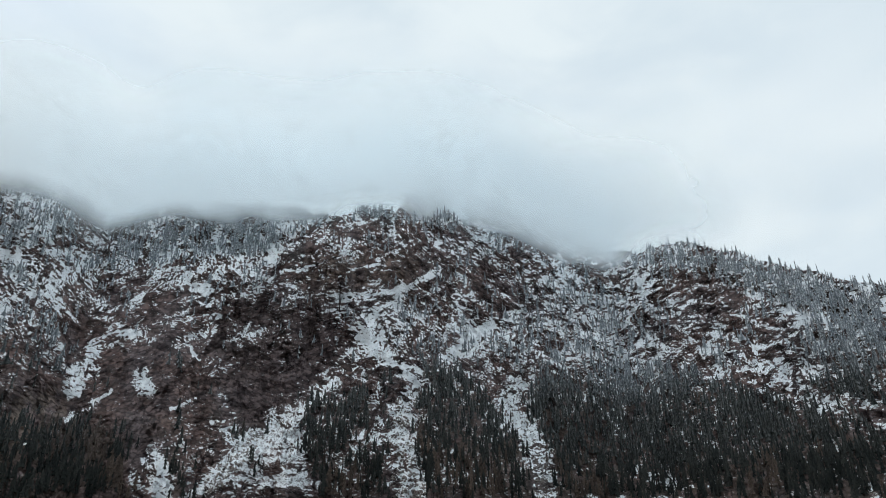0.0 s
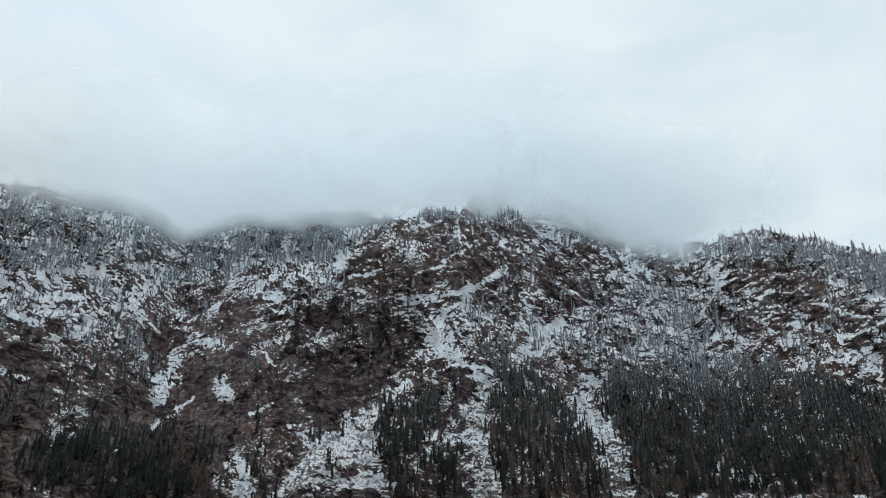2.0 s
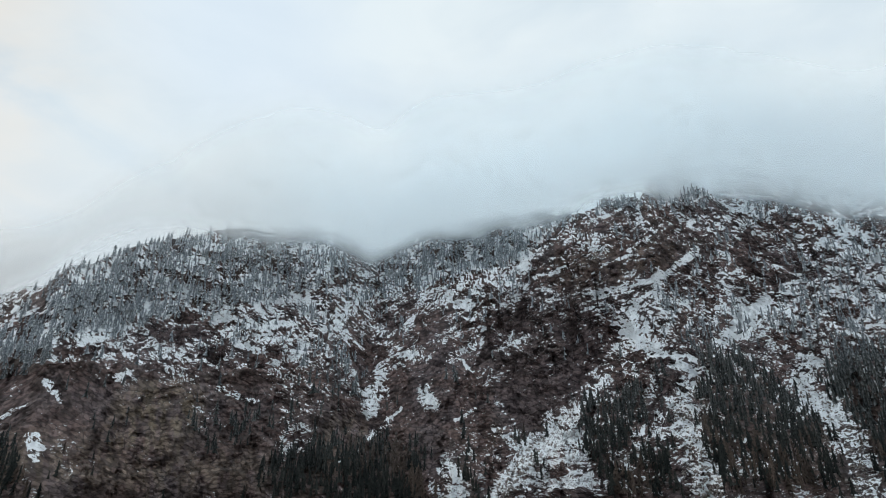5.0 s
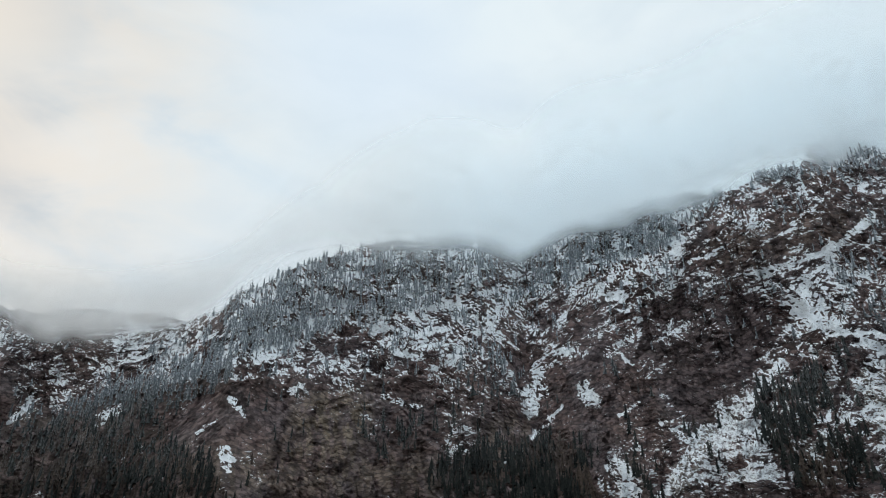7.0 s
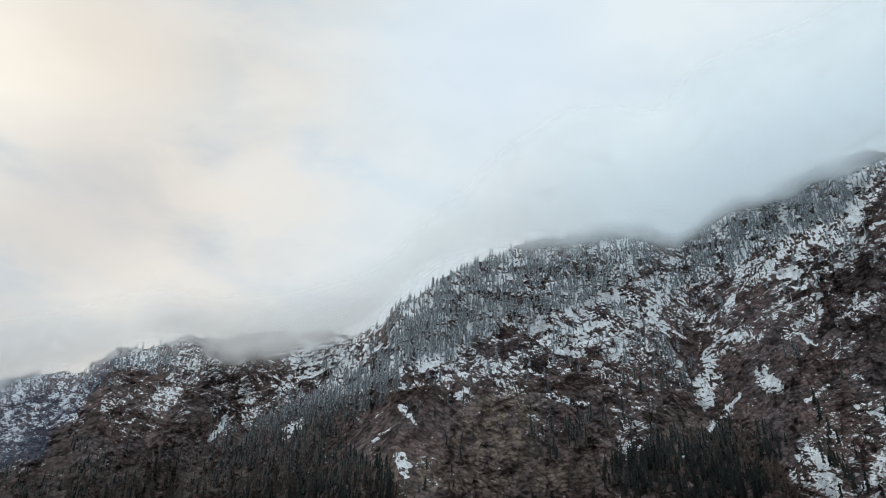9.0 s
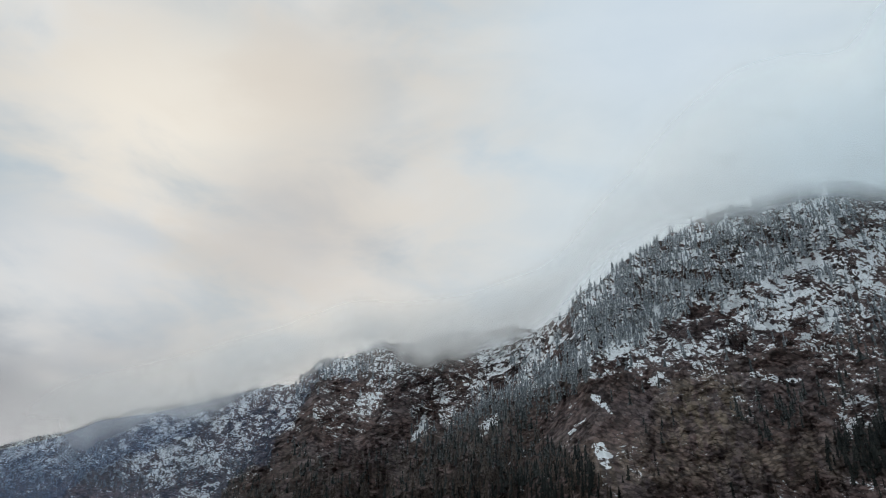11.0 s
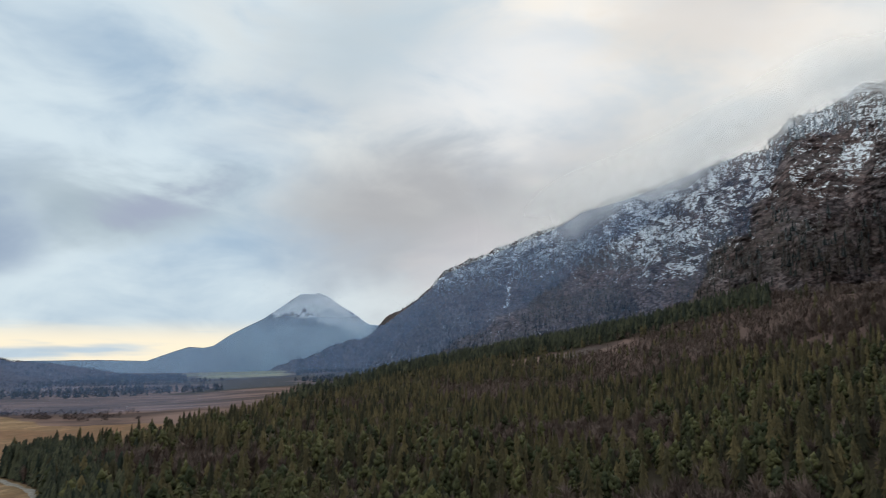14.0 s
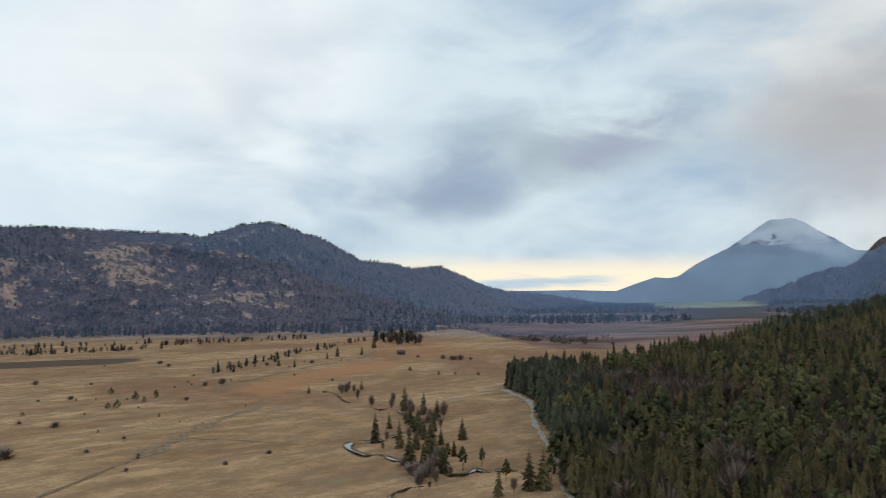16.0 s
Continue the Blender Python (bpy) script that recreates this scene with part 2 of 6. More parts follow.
    scrub = n.mix(n.noise(q, 0.4, 3.0), (0.040, 0.034, 0.030), (0.130, 0.102, 0.084))
    rock = n.mix(n.math("MULTIPLY", n.attr("scrub"), n.ease(n.math("ADD", n.math("MULTIPLY", grit, 0.5), n.math("MULTIPLY", n.noise(q, 0.05, 4.0, 0.7), 0.5)), 0.44, 0.54)), rock, scrub)

    patch = n.noise(q, 0.040, 4.0, 0.62)
    speck = n.noise(n.mix(side_, turned(-13, 8.5, 2.6), turned(17, 8.5, 2.6)), 1.0, 3.0, 0.65)
    have = n.math("ADD", n.attr("snow"), n.math("MULTIPLY", n.math("SUBTRACT", nz, 0.45), 1.25))
    have = n.math("ADD", have, n.math("ADD", n.math("MULTIPLY", n.math("SUBTRACT", patch, 0.5), 0.6), n.math("MULTIPLY", n.math("SUBTRACT", speck, 0.5), 1.05)))
    have = n.math("ADD", have, n.math("MULTIPLY", n.math("SUBTRACT", own_big, 0.5), 0.26))
    snow = n.ease(have, 0.47, 0.56)
    stones = n.math("MULTIPLY", n.attr("rubble"), n.ease(n.noise(q, 0.16, 4.0, 0.75), 0.50, 0.56))
    snow = n.math("MULTIPLY", snow, n.math("SUBTRACT", 1.0, n.math("MULTIPLY", stones, 0.7)))
    white = n.mix(grit, (0.76, 0.79, 0.83), (0.90, 0.92, 0.94))
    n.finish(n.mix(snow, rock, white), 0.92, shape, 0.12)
    return m


def ground_material():
    m, n = material("valley_floor")
    p = n.place()
    x, y, z = n.split(p)
    tuft = n.noise(p, 0.45, 5.0, 0.65)
    drift = n.noise(n.join(n.math("MULTIPLY", x, 0.35), y, 0.0), 0.022, 5.0, 0.6, 0.8)
    broad = n.noise(p, 0.006, 4.0, 0.55, 0.6)
    straw = n.mix(n.ease(drift, 0.36, 0.64), (0.265, 0.157, 0.083), (0.425, 0.280, 0.160))
    straw = n.mix(n.ease(broad, 0.48, 0.66), straw, (0.245, 0.130, 0.072))
    tussock = n.noise(n.join(n.math("MULTIPLY", x, 0.6), y, 0.0), 0.11, 5.0, 0.75)
    straw = n.mix(n.ease(tussock, 0.42, 0.62), n.mix(0.55, straw, (0.13, 0.085, 0.048)), straw)
    straw = n.mix(n.ease(n.noise(p, 0.035, 4.0, 0.7), 0.56, 0.72), straw, (0.21, 0.155, 0.095))
    straw = n.mix(n.ease(tuft, 0.52, 0.78), straw, (0.17, 0.115, 0.062))
    straw = n.mix(n.math("MULTIPLY", n.attr("rust"), n.ease(n.math("ADD", drift, n.math("MULTIPLY", tussock, 0.5)), 0.5, 0.85, 0.25, 0.9)), straw, (0.31, 0.155, 0.076))
    moor = n.mix(n.ease(n.noise(n.join(n.math("ADD", n.math("MULTIPLY", x, 0.36), n.math("MULTIPLY", y, -0.52)), n.math("ADD", n.math("MULTIPLY", x, 0.82), n.math("MULTIPLY", y, 0.57)), 0.0), 0.007, 5.0, 0.6, 0.8), 0.38, 0.64), (0.075, 0.050, 0.044), (0.225, 0.140, 0.115))
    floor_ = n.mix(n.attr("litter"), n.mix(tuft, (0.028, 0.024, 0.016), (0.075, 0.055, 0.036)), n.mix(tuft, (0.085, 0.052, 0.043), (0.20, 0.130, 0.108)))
    meadow = n.mix(drift, (0.20, 0.22, 0.11), (0.36, 0.33, 0.19))
    c = n.mix(n.ease(n.math("ADD", n.attr("moor"), n.math("MULTIPLY", n.math("SUBTRACT", drift, 0.5), 0.6)), 0.35, 0.65), straw, moor)
    c = n.mix(n.attr("meadow"), c, meadow)
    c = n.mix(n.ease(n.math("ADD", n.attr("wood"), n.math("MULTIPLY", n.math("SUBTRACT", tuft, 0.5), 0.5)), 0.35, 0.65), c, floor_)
    c = n.mix(n.ease(n.math("ADD", n.attr("gravel"), n.math("MULTIPLY", n.math("SUBTRACT", tuft, 0.5), 0.5)), 0.4, 0.7), c, (0.25, 0.22, 0.19))
    n.finish(c, 0.95, n.bump(n.math("ADD", tuft, drift), 0.8, 0.8), 0.1)
    return m


def hill_material():
    m, n = material("hill_heath")
    p = n.place()
    tuft = n.noise(p, 0.15, 5.0, 0.65)
    broad = n.noise(p, 0.012, 4.0, 0.6)
    c = n.mix(n.ease(tuft, 0.35, 0.65), (0.050, 0.038, 0.041), (0.118, 0.086, 0.083))
    c = n.mix(n.ease(n.math("ADD", n.attr("heath"), n.math("MULTIPLY", n.math("SUBTRACT", n.noise(p, 0.05, 5.0, 0.8), 0.5), 3.4)), 0.40, 1.00), c, n.mix(n.ease(tuft, 0.35, 0.65), (0.22, 0.140, 0.100), (0.43, 0.290, 0.200)))
    c = n.mix(n.ease(n.math("ADD", n.attr("snow"), n.math("MULTIPLY", n.math("SUBTRACT", n.noise(p, 0.022, 5.0, 0.75), 0.5), 2.8)), 0.5, 0.70), c, (0.78, 0.81, 0.84))
    n.finish(c, 0.95, n.bump(tuft, 0.8, 3.0), 0.1)
    return m


def foliage_material(name, low, high, frost=True, snowline=(200.0, 440.0), inner_shade=0.5):
    m, n = material(name)
    p = n.place()
    _, _, z = n.split(p)
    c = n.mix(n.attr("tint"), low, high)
    # Crown shade put into the colour: near-black in patches and inward of the tips
    c = n.mix(n.ease(n.noise(p, 0.9, 3.0), 0.35, 0.7), n.mix(inner_shade, c, (0.006, 0.008, 0.006)), c)
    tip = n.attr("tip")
    c = n.mix(tip, n.mix(inner_shade, c, (0.006, 0.007, 0.006)), c)
    if frost:
        _, _, nz = n.split(n.normal())
        high_up = n.ease(z, *snowline)
        have = n.math("MULTIPLY", n.math("MULTIPLY", n.ease(tip, 0.2, 0.9), n.math("ADD", n.math("MULTIPLY", high_up, 0.85), n.ease(z, 150.0, 250.0, 0.0, 0.26))), n.ease(n.math("ADD", n.noise(p, 0.30, 4.0, 0.8), n.math("MULTIPLY", n.attr("tint"), 0.12)), 0.40, 0.58))
        c = n.mix(n.math("MULTIPLY", have, n.ease(n.math("ABSOLUTE", nz), 0.05, 0.35, 0.6, 0.9)), n.mix(n.math("MULTIPLY", high_up, 0.55), c, (0.26, 0.30, 0.34)), (0.74, 0.77, 0.80))
    n.finish(c, 0.85, None, 0.15)
    return m


def plain_material(name, a, b, scale, rough=0.85, bump=0.3, specular=0.2, metal=0.0):
    m, n = material(name)
    p = n.place()
    g = n.noise(p, scale, 5.0, 0.6)
    n.finish(n.mix(n.ease(g, 0.3, 0.7), a, b), rough, n.bump(g, bump, 0.1), specular, metal)
    return m


ROCK, GROUND, HILL = rock_material(), ground_material(), hill_material()
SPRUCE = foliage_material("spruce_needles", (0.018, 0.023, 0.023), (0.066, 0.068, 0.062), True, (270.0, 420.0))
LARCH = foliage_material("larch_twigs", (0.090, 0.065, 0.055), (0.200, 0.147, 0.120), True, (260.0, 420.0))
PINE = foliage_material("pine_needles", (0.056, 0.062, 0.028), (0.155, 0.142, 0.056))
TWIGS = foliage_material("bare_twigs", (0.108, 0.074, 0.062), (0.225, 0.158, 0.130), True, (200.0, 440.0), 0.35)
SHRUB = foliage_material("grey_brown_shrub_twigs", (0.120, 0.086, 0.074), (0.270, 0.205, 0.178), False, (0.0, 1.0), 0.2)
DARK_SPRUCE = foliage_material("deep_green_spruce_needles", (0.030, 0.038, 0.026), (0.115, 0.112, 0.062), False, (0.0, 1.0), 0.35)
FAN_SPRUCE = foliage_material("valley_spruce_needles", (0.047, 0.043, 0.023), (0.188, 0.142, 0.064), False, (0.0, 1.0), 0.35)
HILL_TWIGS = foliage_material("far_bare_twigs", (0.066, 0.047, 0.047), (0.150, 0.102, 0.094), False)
BARK = plain_material("bark", (0.050, 0.036, 0.028), (0.115, 0.085, 0.065), 3.0)
STONE = plain_material("scree_stone", (0.12, 0.10, 0.09), (0.30, 0.27, 0.25), 0.4)
WATER = plain_material("stream_water", (0.10, 0.12, 0.13), (0.14, 0.16, 0.17), 0.05, 0.06, 0.05, 0.5)
BANK = plain_material("wet_bank_peat", (0.085, 0.060, 0.038), (0.190, 0.140, 0.085), 0.8)
GRAVEL = plain_material("pale_gravel", (0.22, 0.19, 0.16), (0.40, 0.36, 0.31), 0.7)
WOOD = plain_material("weathered_board", (0.055, 0.042, 0.036), (0.13, 0.105, 0.09), 1.5)
ROOF = plain_material("grey_roofing", (0.045, 0.042, 0.045), (0.10, 0.095, 0.10), 0.9)

# ---------------------------------------------------------------- the massif, from its foot to its crest
CREST_UP = [(-60, 15.0), (-40, 17.0), (-33.8, 19.3), (-28, 22.0), (-23.6, 24.0), (-20.5, 25.0), (-18, 25.0), (-15.5, 24.9), (-13.7, 25.6), (-11.4, 26.9), (-9, 28.2),
            (-6, 29.2), (-3.5, 30.4), (-0.9, 31.2), (1.5, 31.0), (2.8, 30.6), (4.3, 29.3), (5.4, 29.6), (7.4, 29.7), (8.6, 29.2), (10, 28.8), (12.5, 29.2), (17, 29.0),
            (21.6, 28.6), (24, 28.2), (25.8, 27.2), (27.8, 26.4), (30, 27.6), (33, 28.0), (38.5, 27.3), (41, 27.1), (43, 26.5), (46, 25.2), (48, 24.4), (50, 23.6), (52, 22.3),
            (53.3, 20.9), (55.5, 19.8), (58.3, 19.9), (62, 19.7), (65, 19.0), (68.8, 18.9), (71.5, 17.7), (73.3, 17.4), (75.0, 16.0)]
CREST_UP_FAR = [(75.8, 15.2), (77.6, 15.2), (81.3, 14.1), (85.9, 12.6), (89.3, 11.8), (91.5, 10.5), (94.5, 9.4), (97.8, 8.1), (100.5, 7.0), (101.6, 5.7), (103, 4.6), (104.3, 3.7),
                (106, 2.3), (107.8, 1.3), (110, 0.7), (112.7, 0.2), (115, -0.4), (117, -0.8)]
CREST_R = [(-60, 1500), (-34, 1550), (-20, 1650), (-14, 1750), (-5, 1600), (4, 1420), (9, 1400), (15, 1450), (22, 1480), (28, 1620), (32, 1480), (45, 1400), (52, 1340), (60, 1850),
           (70, 1950), (74, 1980), (82, 2600), (90, 2900), (100, 3500), (105, 3900), (112, 4300), (117, 4500)]
FOOT_R = [(-60, 420), (0, 380), (30, 380), (50, 430), (63, 620), (70, 800), (78, 1050), (84, 1230), (92, 1400), (100, 1750), (105, 2200), (110, 3000), (117, 4100)]
FOOT_UP = [(-60, 2.0), (0, 2.0), (30, 2.0), (50, 3.0), (63, 3.4), (70, 4.0), (78, 4.4), (84, 2.6), (92, 1.0), (100, -0.3), (105, -1.3), (110, -1.2), (117, -1.2)]
# Layout of the face, as (bearing, angle above the eye) outlines
WALLS, FIELDS, RUNS, WOODS, MASSES, CLEFTS = [], [], [], [], [], []


def bare(much, *outline):
    """A wall too steep for snow."""
    WALLS.append((much, outline))


def snowy(much, *outline):
    """Gentler ground where the snow lies closed."""
    FIELDS.append((much, outline))


def run(w0, w1, *line):
    """Snow in a couloir or on a ledge, with its half-width at both ends."""
    RUNS.append((w0, w1, line))


def stand_of(much, *outline):
    """Spruces standing on the face, and how close."""
    WOODS.append((much, outline))


def mass(back, *outline):
    """Rock that stands back (or forward, less than 0) by so many metres."""
    MASSES.append((back, outline))


def cleft(deep, *line):
    """A dark crack running down a wall."""
    CLEFTS.append((deep, line))


bare(0.16, (14.1, 25.7), (11.3, 27.9), (8.4, 29), (4.8, 29.1), (2.2, 27.1), (1.2, 25.3), (4.2, 23.7), (9.5, 23), (12.8, 22.7), (15.3, 23.9))
bare(0.34, (13.1, 25.6), (8.2, 26.3), (4.2, 26.2), (1.2, 25.3), (3.2, 24), (9, 23.1), (10.9, 22.4), (11.9, 23.7))
bare(0.5, (18.5, 20.5), (15.1, 22.1), (9.4, 20.7), (7.6, 18.5), (9.1, 16.7), (12.1, 14), (14.9, 12), (16, 12.5), (17.6, 15.1), (19, 17.9))
bare(0.22, (24.7, 23.6), (19.6, 22.1), (18.2, 18), (17.3, 14.7), (16.1, 11.8), (19.7, 10.9), (22.8, 10.7), (24.1, 14.2), (26, 18), (29.8, 20.7), (27.7, 22.3))
bare(0.45, (32.5, 13.6), (29, 14.1), (27.6, 12.3), (29.9, 10.2), (31.6, 10))
bare(0.25, (4.6, 20.4), (-0.2, 21.2), (-0.6, 18.6), (1.3, 17.7), (3.2, 18.6))
bare(0.22, (-18.9, 23.4), (-22.5, 23.3), (-25.2, 20.3), (-27.3, 18.7), (-25.4, 17.3), (-22.3, 18.2), (-19.3, 20.7))
bare(0.12, (0.2, 26.7), (-8.8, 26.3), (-7.9, 21.8), (-3.6, 21.2), (-0.7, 23.5))
bare(0.15, (55, 14.7), (47.5, 17.5), (42.1, 17.4), (38, 17.9), (36.5, 15.4), (34.6, 12.8), (35.4, 7.8), (53.6, 7.3), (56.1, 10.3))
bare(0.24, (45.9, 15.4), (40.8, 15.7), (40.9, 13.3), (42.4, 11), (46.7, 10.8), (46.9, 13.3))
bare(0.2, (30.4, 21.6), (26, 22.8), (23.4, 18.7), (21.8, 16), (22.2, 11.8), (27.5, 11.1), (32.8, 12.8), (33.7, 15.4), (35.6, 18), (31.4, 19.8))
bare(0.22, (62.7, 12.7), (58.8, 14.3), (54.2, 14.8), (54.9, 11.9), (59.8, 10.7))
bare(0.2, (76.4, 9.6), (75.5, 14.2), (72.6, 16.1), (68.7, 16.2), (66.8, 14.4), (67.3, 10.7), (69.6, 7.2), (75.7, 6.8))
bare(0.16, (77.6, 11.9), (73.3, 16.4), (67.3, 14.7), (66, 12.1), (69.6, 9.5), (75.6, 7.4), (79, 7.3))
snowy(0.24, (9.5, 22.8), (3.2, 23.5), (-0.7, 23.3), (-4.1, 21.1), (-0.6, 19.4), (4.1, 19), (6.5, 19.9), (8.9, 21.6))
snowy(0.16, (-7, 21.9), (-10.6, 24.3), (-15, 22.1), (-18, 18.3), (-15.4, 15.2), (-9.9, 17.3), (-5.3, 18.4), (-0.6, 17.7), (-2.1, 19.9))
snowy(0.26, (-15, 25), (-18.1, 23.9), (-18.2, 21.7), (-16.2, 20.7), (-15.2, 23))
snowy(0.26, (-24.7, 17.8), (-26.6, 17.5), (-26.7, 14.7), (-25.8, 12.4), (-24.2, 13.8), (-22.7, 16))
snowy(0.45, (-2.1, 28.2), (-4.2, 28.6), (-4.9, 27), (-2.3, 26.6))
snowy(0.16, (35.2, 24.4), (33.1, 24.9), (29.3, 24.1), (29.7, 22.3), (31.9, 20.3), (33.6, 18.4))
snowy(0.12, (33.6, 18.4), (30.7, 18.1), (28.7, 16.1), (29.5, 14.4), (32.5, 14))
snowy(0.62, (15.3, 11.9), (11.6, 14), (10.7, 10.8), (9.7, 7.5), (19.2, 7.3), (16.7, 9.8))
snowy(0.22, (7.6, 12.5), (4.5, 14.2), (4, 10.8), (6.6, 10.4), (8.8, 10.4))
snowy(0.12, (27.1, 26.4), (25.5, 27.9), (9.4, 29.2), (15, 25.2), (21, 25.4), (26.6, 22.9))
snowy(0.1, (9.2, 17.6), (6.5, 19.9), (4.1, 17.3), (6.8, 15.9))
snowy(0.2, (42.4, 21.3), (36.8, 24.2), (29.4, 25.1), (28.9, 22.9), (31.9, 20.2), (33.8, 18), (37.6, 19.7), (40.4, 20.1))
snowy(0.14, (61.6, 18.3), (56.4, 19.9), (52.3, 20.4), (47.2, 19.2), (49.1, 16.9), (55.2, 15.9), (59.2, 16.2))
snowy(0.12, (52.1, 22.1), (40, 27.2), (30.8, 28.3), (29.9, 24.7), (38.7, 22.4), (47.2, 19.2), (52.3, 20.4))
snowy(0.14, (36.2, 19.8), (32.8, 20.2), (32.8, 15.4), (34.6, 13.7), (36.1, 16.2))
snowy(0.22, (65.9, 11.6), (65.2, 14.9), (62.6, 16.8), (59.8, 19.2), (55.7, 19.9), (55.6, 17.7), (61.4, 14.4))
snowy(0.2, (86.7, 5.3), (85.3, 8.4), (82.5, 10.1), (79.9, 9.6), (80.9, 7), (84.5, 5.3))
run(0.53, 1.05, (6.9, 19.2), (4.6, 17.7), (2.2, 16.6), (1.8, 15.6), (3.1, 14.9), (3.7, 14), (3.3, 12.1), (3, 10), (2.7, 7.5))
run(0.36, 0.53, (-6.7, 21.7), (-4, 20.5), (-1.8, 19.4), (-0.1, 18))
run(0.65, 0.77, (-5.8, 15.8), (-4.6, 14.1), (-6.1, 12.5), (-7.1, 11), (-7.6, 8.9), (-7.4, 7.2))
run(0.16, 0.32, (9.5, 22.8), (6.6, 22.9), (3.2, 23.4), (0.5, 24.9))
run(0.16, 0.16, (13.9, 24.4), (11.1, 25))
run(0.10, 0.12, (9.1, 24.3), (5.7, 25.6))
run(0.16, 0.16, (20.7, 18.2), (19.5, 17))
run(0.20, 0.32, (18.1, 12.8), (15.6, 11))
run(0.16, 0.12, (30.3, 10.2), (28.2, 11.8), (25.4, 14.4))
run(0.16, 0.12, (21.2, 13.4), (19.5, 14.3))
run(0.36, 0.36, (26.1, 18.4), (24.5, 18.4))
run(0.57, 0.65, (23.8, 15.6), (23, 14.7))
run(0.53, 0.65, (28.2, 15.5), (28, 14.2))
run(0.49, 0.49, (27.2, 17), (27.1, 15.5))
run(0.41, 0.41, (20.8, 22.6), (19.9, 22.3))
run(0.36, 0.36, (23, 8.8), (22.7, 8))
run(0.73, 0.81, (21.8, 9.6), (20.8, 7.9))
run(0.20, 0.16, (-26.6, 19.3), (-27.8, 18.6))
run(0.49, 0.41, (-15.6, 8.2), (-16.8, 7.8))
run(0.32, 0.32, (8.3, 10), (6.6, 10.8))
run(0.24, 0.20, (6.5, 19.7), (8.7, 17.6))
run(0.49, 0.57, (14.8, 11.7), (15.9, 10.2), (17.7, 8.2))
run(0.20, 0.24, (12, 13.9), (14, 11.9))
run(0.32, 0.32, (-16.5, 22.8), (-16.9, 21))
run(0.16, 0.16, (15.9, 24.9), (14.5, 25.7))
run(0.20, 0.16, (23.2, 25.1), (21.8, 24.9))
run(0.41, 0.24, (24.4, 27.7), (24.2, 26.9))
run(0.28, 0.24, (40, 20.5), (38.1, 20.5))
run(0.24, 0.20, (38.9, 18.6), (36.8, 18.4))
run(0.36, 0.28, (60.7, 12.3), (59.7, 13.4))
run(0.32, 0.28, (51.7, 14.6), (50.8, 13.6))
run(0.28, 0.20, (52, 10.9), (51.1, 9.4))
run(0.28, 0.20, (47.2, 15.4), (46.4, 16))
run(0.16, 0.16, (59.5, 17.8), (59.4, 19))
run(0.20, 0.16, (39.7, 15.3), (36.9, 14.5))
run(0.36, 0.28, (27.2, 17.5), (26.9, 15.3))
run(0.16, 0.16, (53.7, 12), (52.7, 12.9))
run(0.24, 0.32, (59.6, 19.2), (59.3, 17.1))
run(0.20, 0.16, (66.1, 11.6), (65, 13.7))
run(0.36, 0.28, (60.3, 12.4), (59.5, 13.3))
run(0.24, 0.20, (51.5, 11.1), (51, 9.8))
run(0.36, 0.28, (63.5, 7), (63.3, 6.1))
run(0.36, 0.36, (63.4, 7), (63.8, 5.5))
run(0.20, 0.16, (95.6, 4.4), (95.2, 5.7))
stand_of(0.75, (11.2, 14.1), (8.6, 15), (6.3, 15.1), (4.5, 14.2), (6.7, 12.5), (8.4, 10.8), (4.8, 9.6), (4.3, 7.5), (9.4, 7.5), (11.2, 10.8))
stand_of(1, (1.7, 17.7), (-0.6, 17.2), (-2.4, 15.4), (-4.1, 13.7), (-5.7, 10.7), (-6.6, 7.3), (2.2, 7.5), (2.2, 12.5))
stand_of(1, (-6.7, 15.3), (-7.9, 16.1), (-11.6, 16.3), (-15.6, 16.4), (-18.5, 15.7), (-22.3, 14), (-26.6, 12.3), (-31.1, 9.5), (-30.2, 6), (-8.3, 7.2), (-7.5, 11), (-6.4, 13.2))
stand_of(0.8, (-14.9, 24.3), (-20.3, 24.9), (-33.7, 19), (-31.7, 11.7), (-27.8, 13), (-27.6, 17), (-29.4, 17.9), (-25.9, 19.7), (-23.5, 21.8), (-19, 23.8))
stand_of(0.9, (31.8, 11.1), (29.8, 11.3), (27.6, 12.3), (24.8, 11.3), (23.5, 7.2), (30.8, 6.8))
stand_of(0.8, (21.4, 10.4), (20.1, 10.9), (18.8, 7.3), (21.1, 7.2))
stand_of(0.85, (27.1, 26.4), (25.5, 27.9), (21.6, 28.8), (15.4, 29.1), (9.4, 29.2), (12.3, 27.9), (16.8, 25.2), (20.9, 25), (26.6, 22.9), (28.9, 22.1), (29.5, 23.2), (27.3, 24))
stand_of(0.5, (36.1, 27.4), (31.1, 27.8), (30.5, 25.5), (33.8, 24.7), (35.2, 24.4))
stand_of(0.22, (-3.1, 21.2), (-10.6, 24.3), (-19.2, 19.9), (-15.6, 16.4), (-7.5, 16.1), (-4.3, 17.6))
stand_of(0.3, (4.1, 19.5), (-0.6, 19.4), (-1.5, 17.7), (1.7, 17.3))
stand_of(0.35, (2.8, 30.7), (-2, 30.7), (-1.9, 27.5), (4.3, 28.5))
stand_of(0.4, (-3.9, 28.4), (-8.9, 27.1), (-7.8, 25.9), (-4.4, 27))
stand_of(0.25, (33.6, 18.4), (29.4, 19.1), (28.8, 14.5), (32.5, 14))
stand_of(0.55, (52.4, 21.3), (47.9, 24.6), (40, 27.2), (30.8, 28.6), (29.4, 24.7), (35.8, 22.4), (40.5, 21.4), (45.9, 19.3), (53.2, 16.1), (54.5, 16.4), (53.6, 18.6))
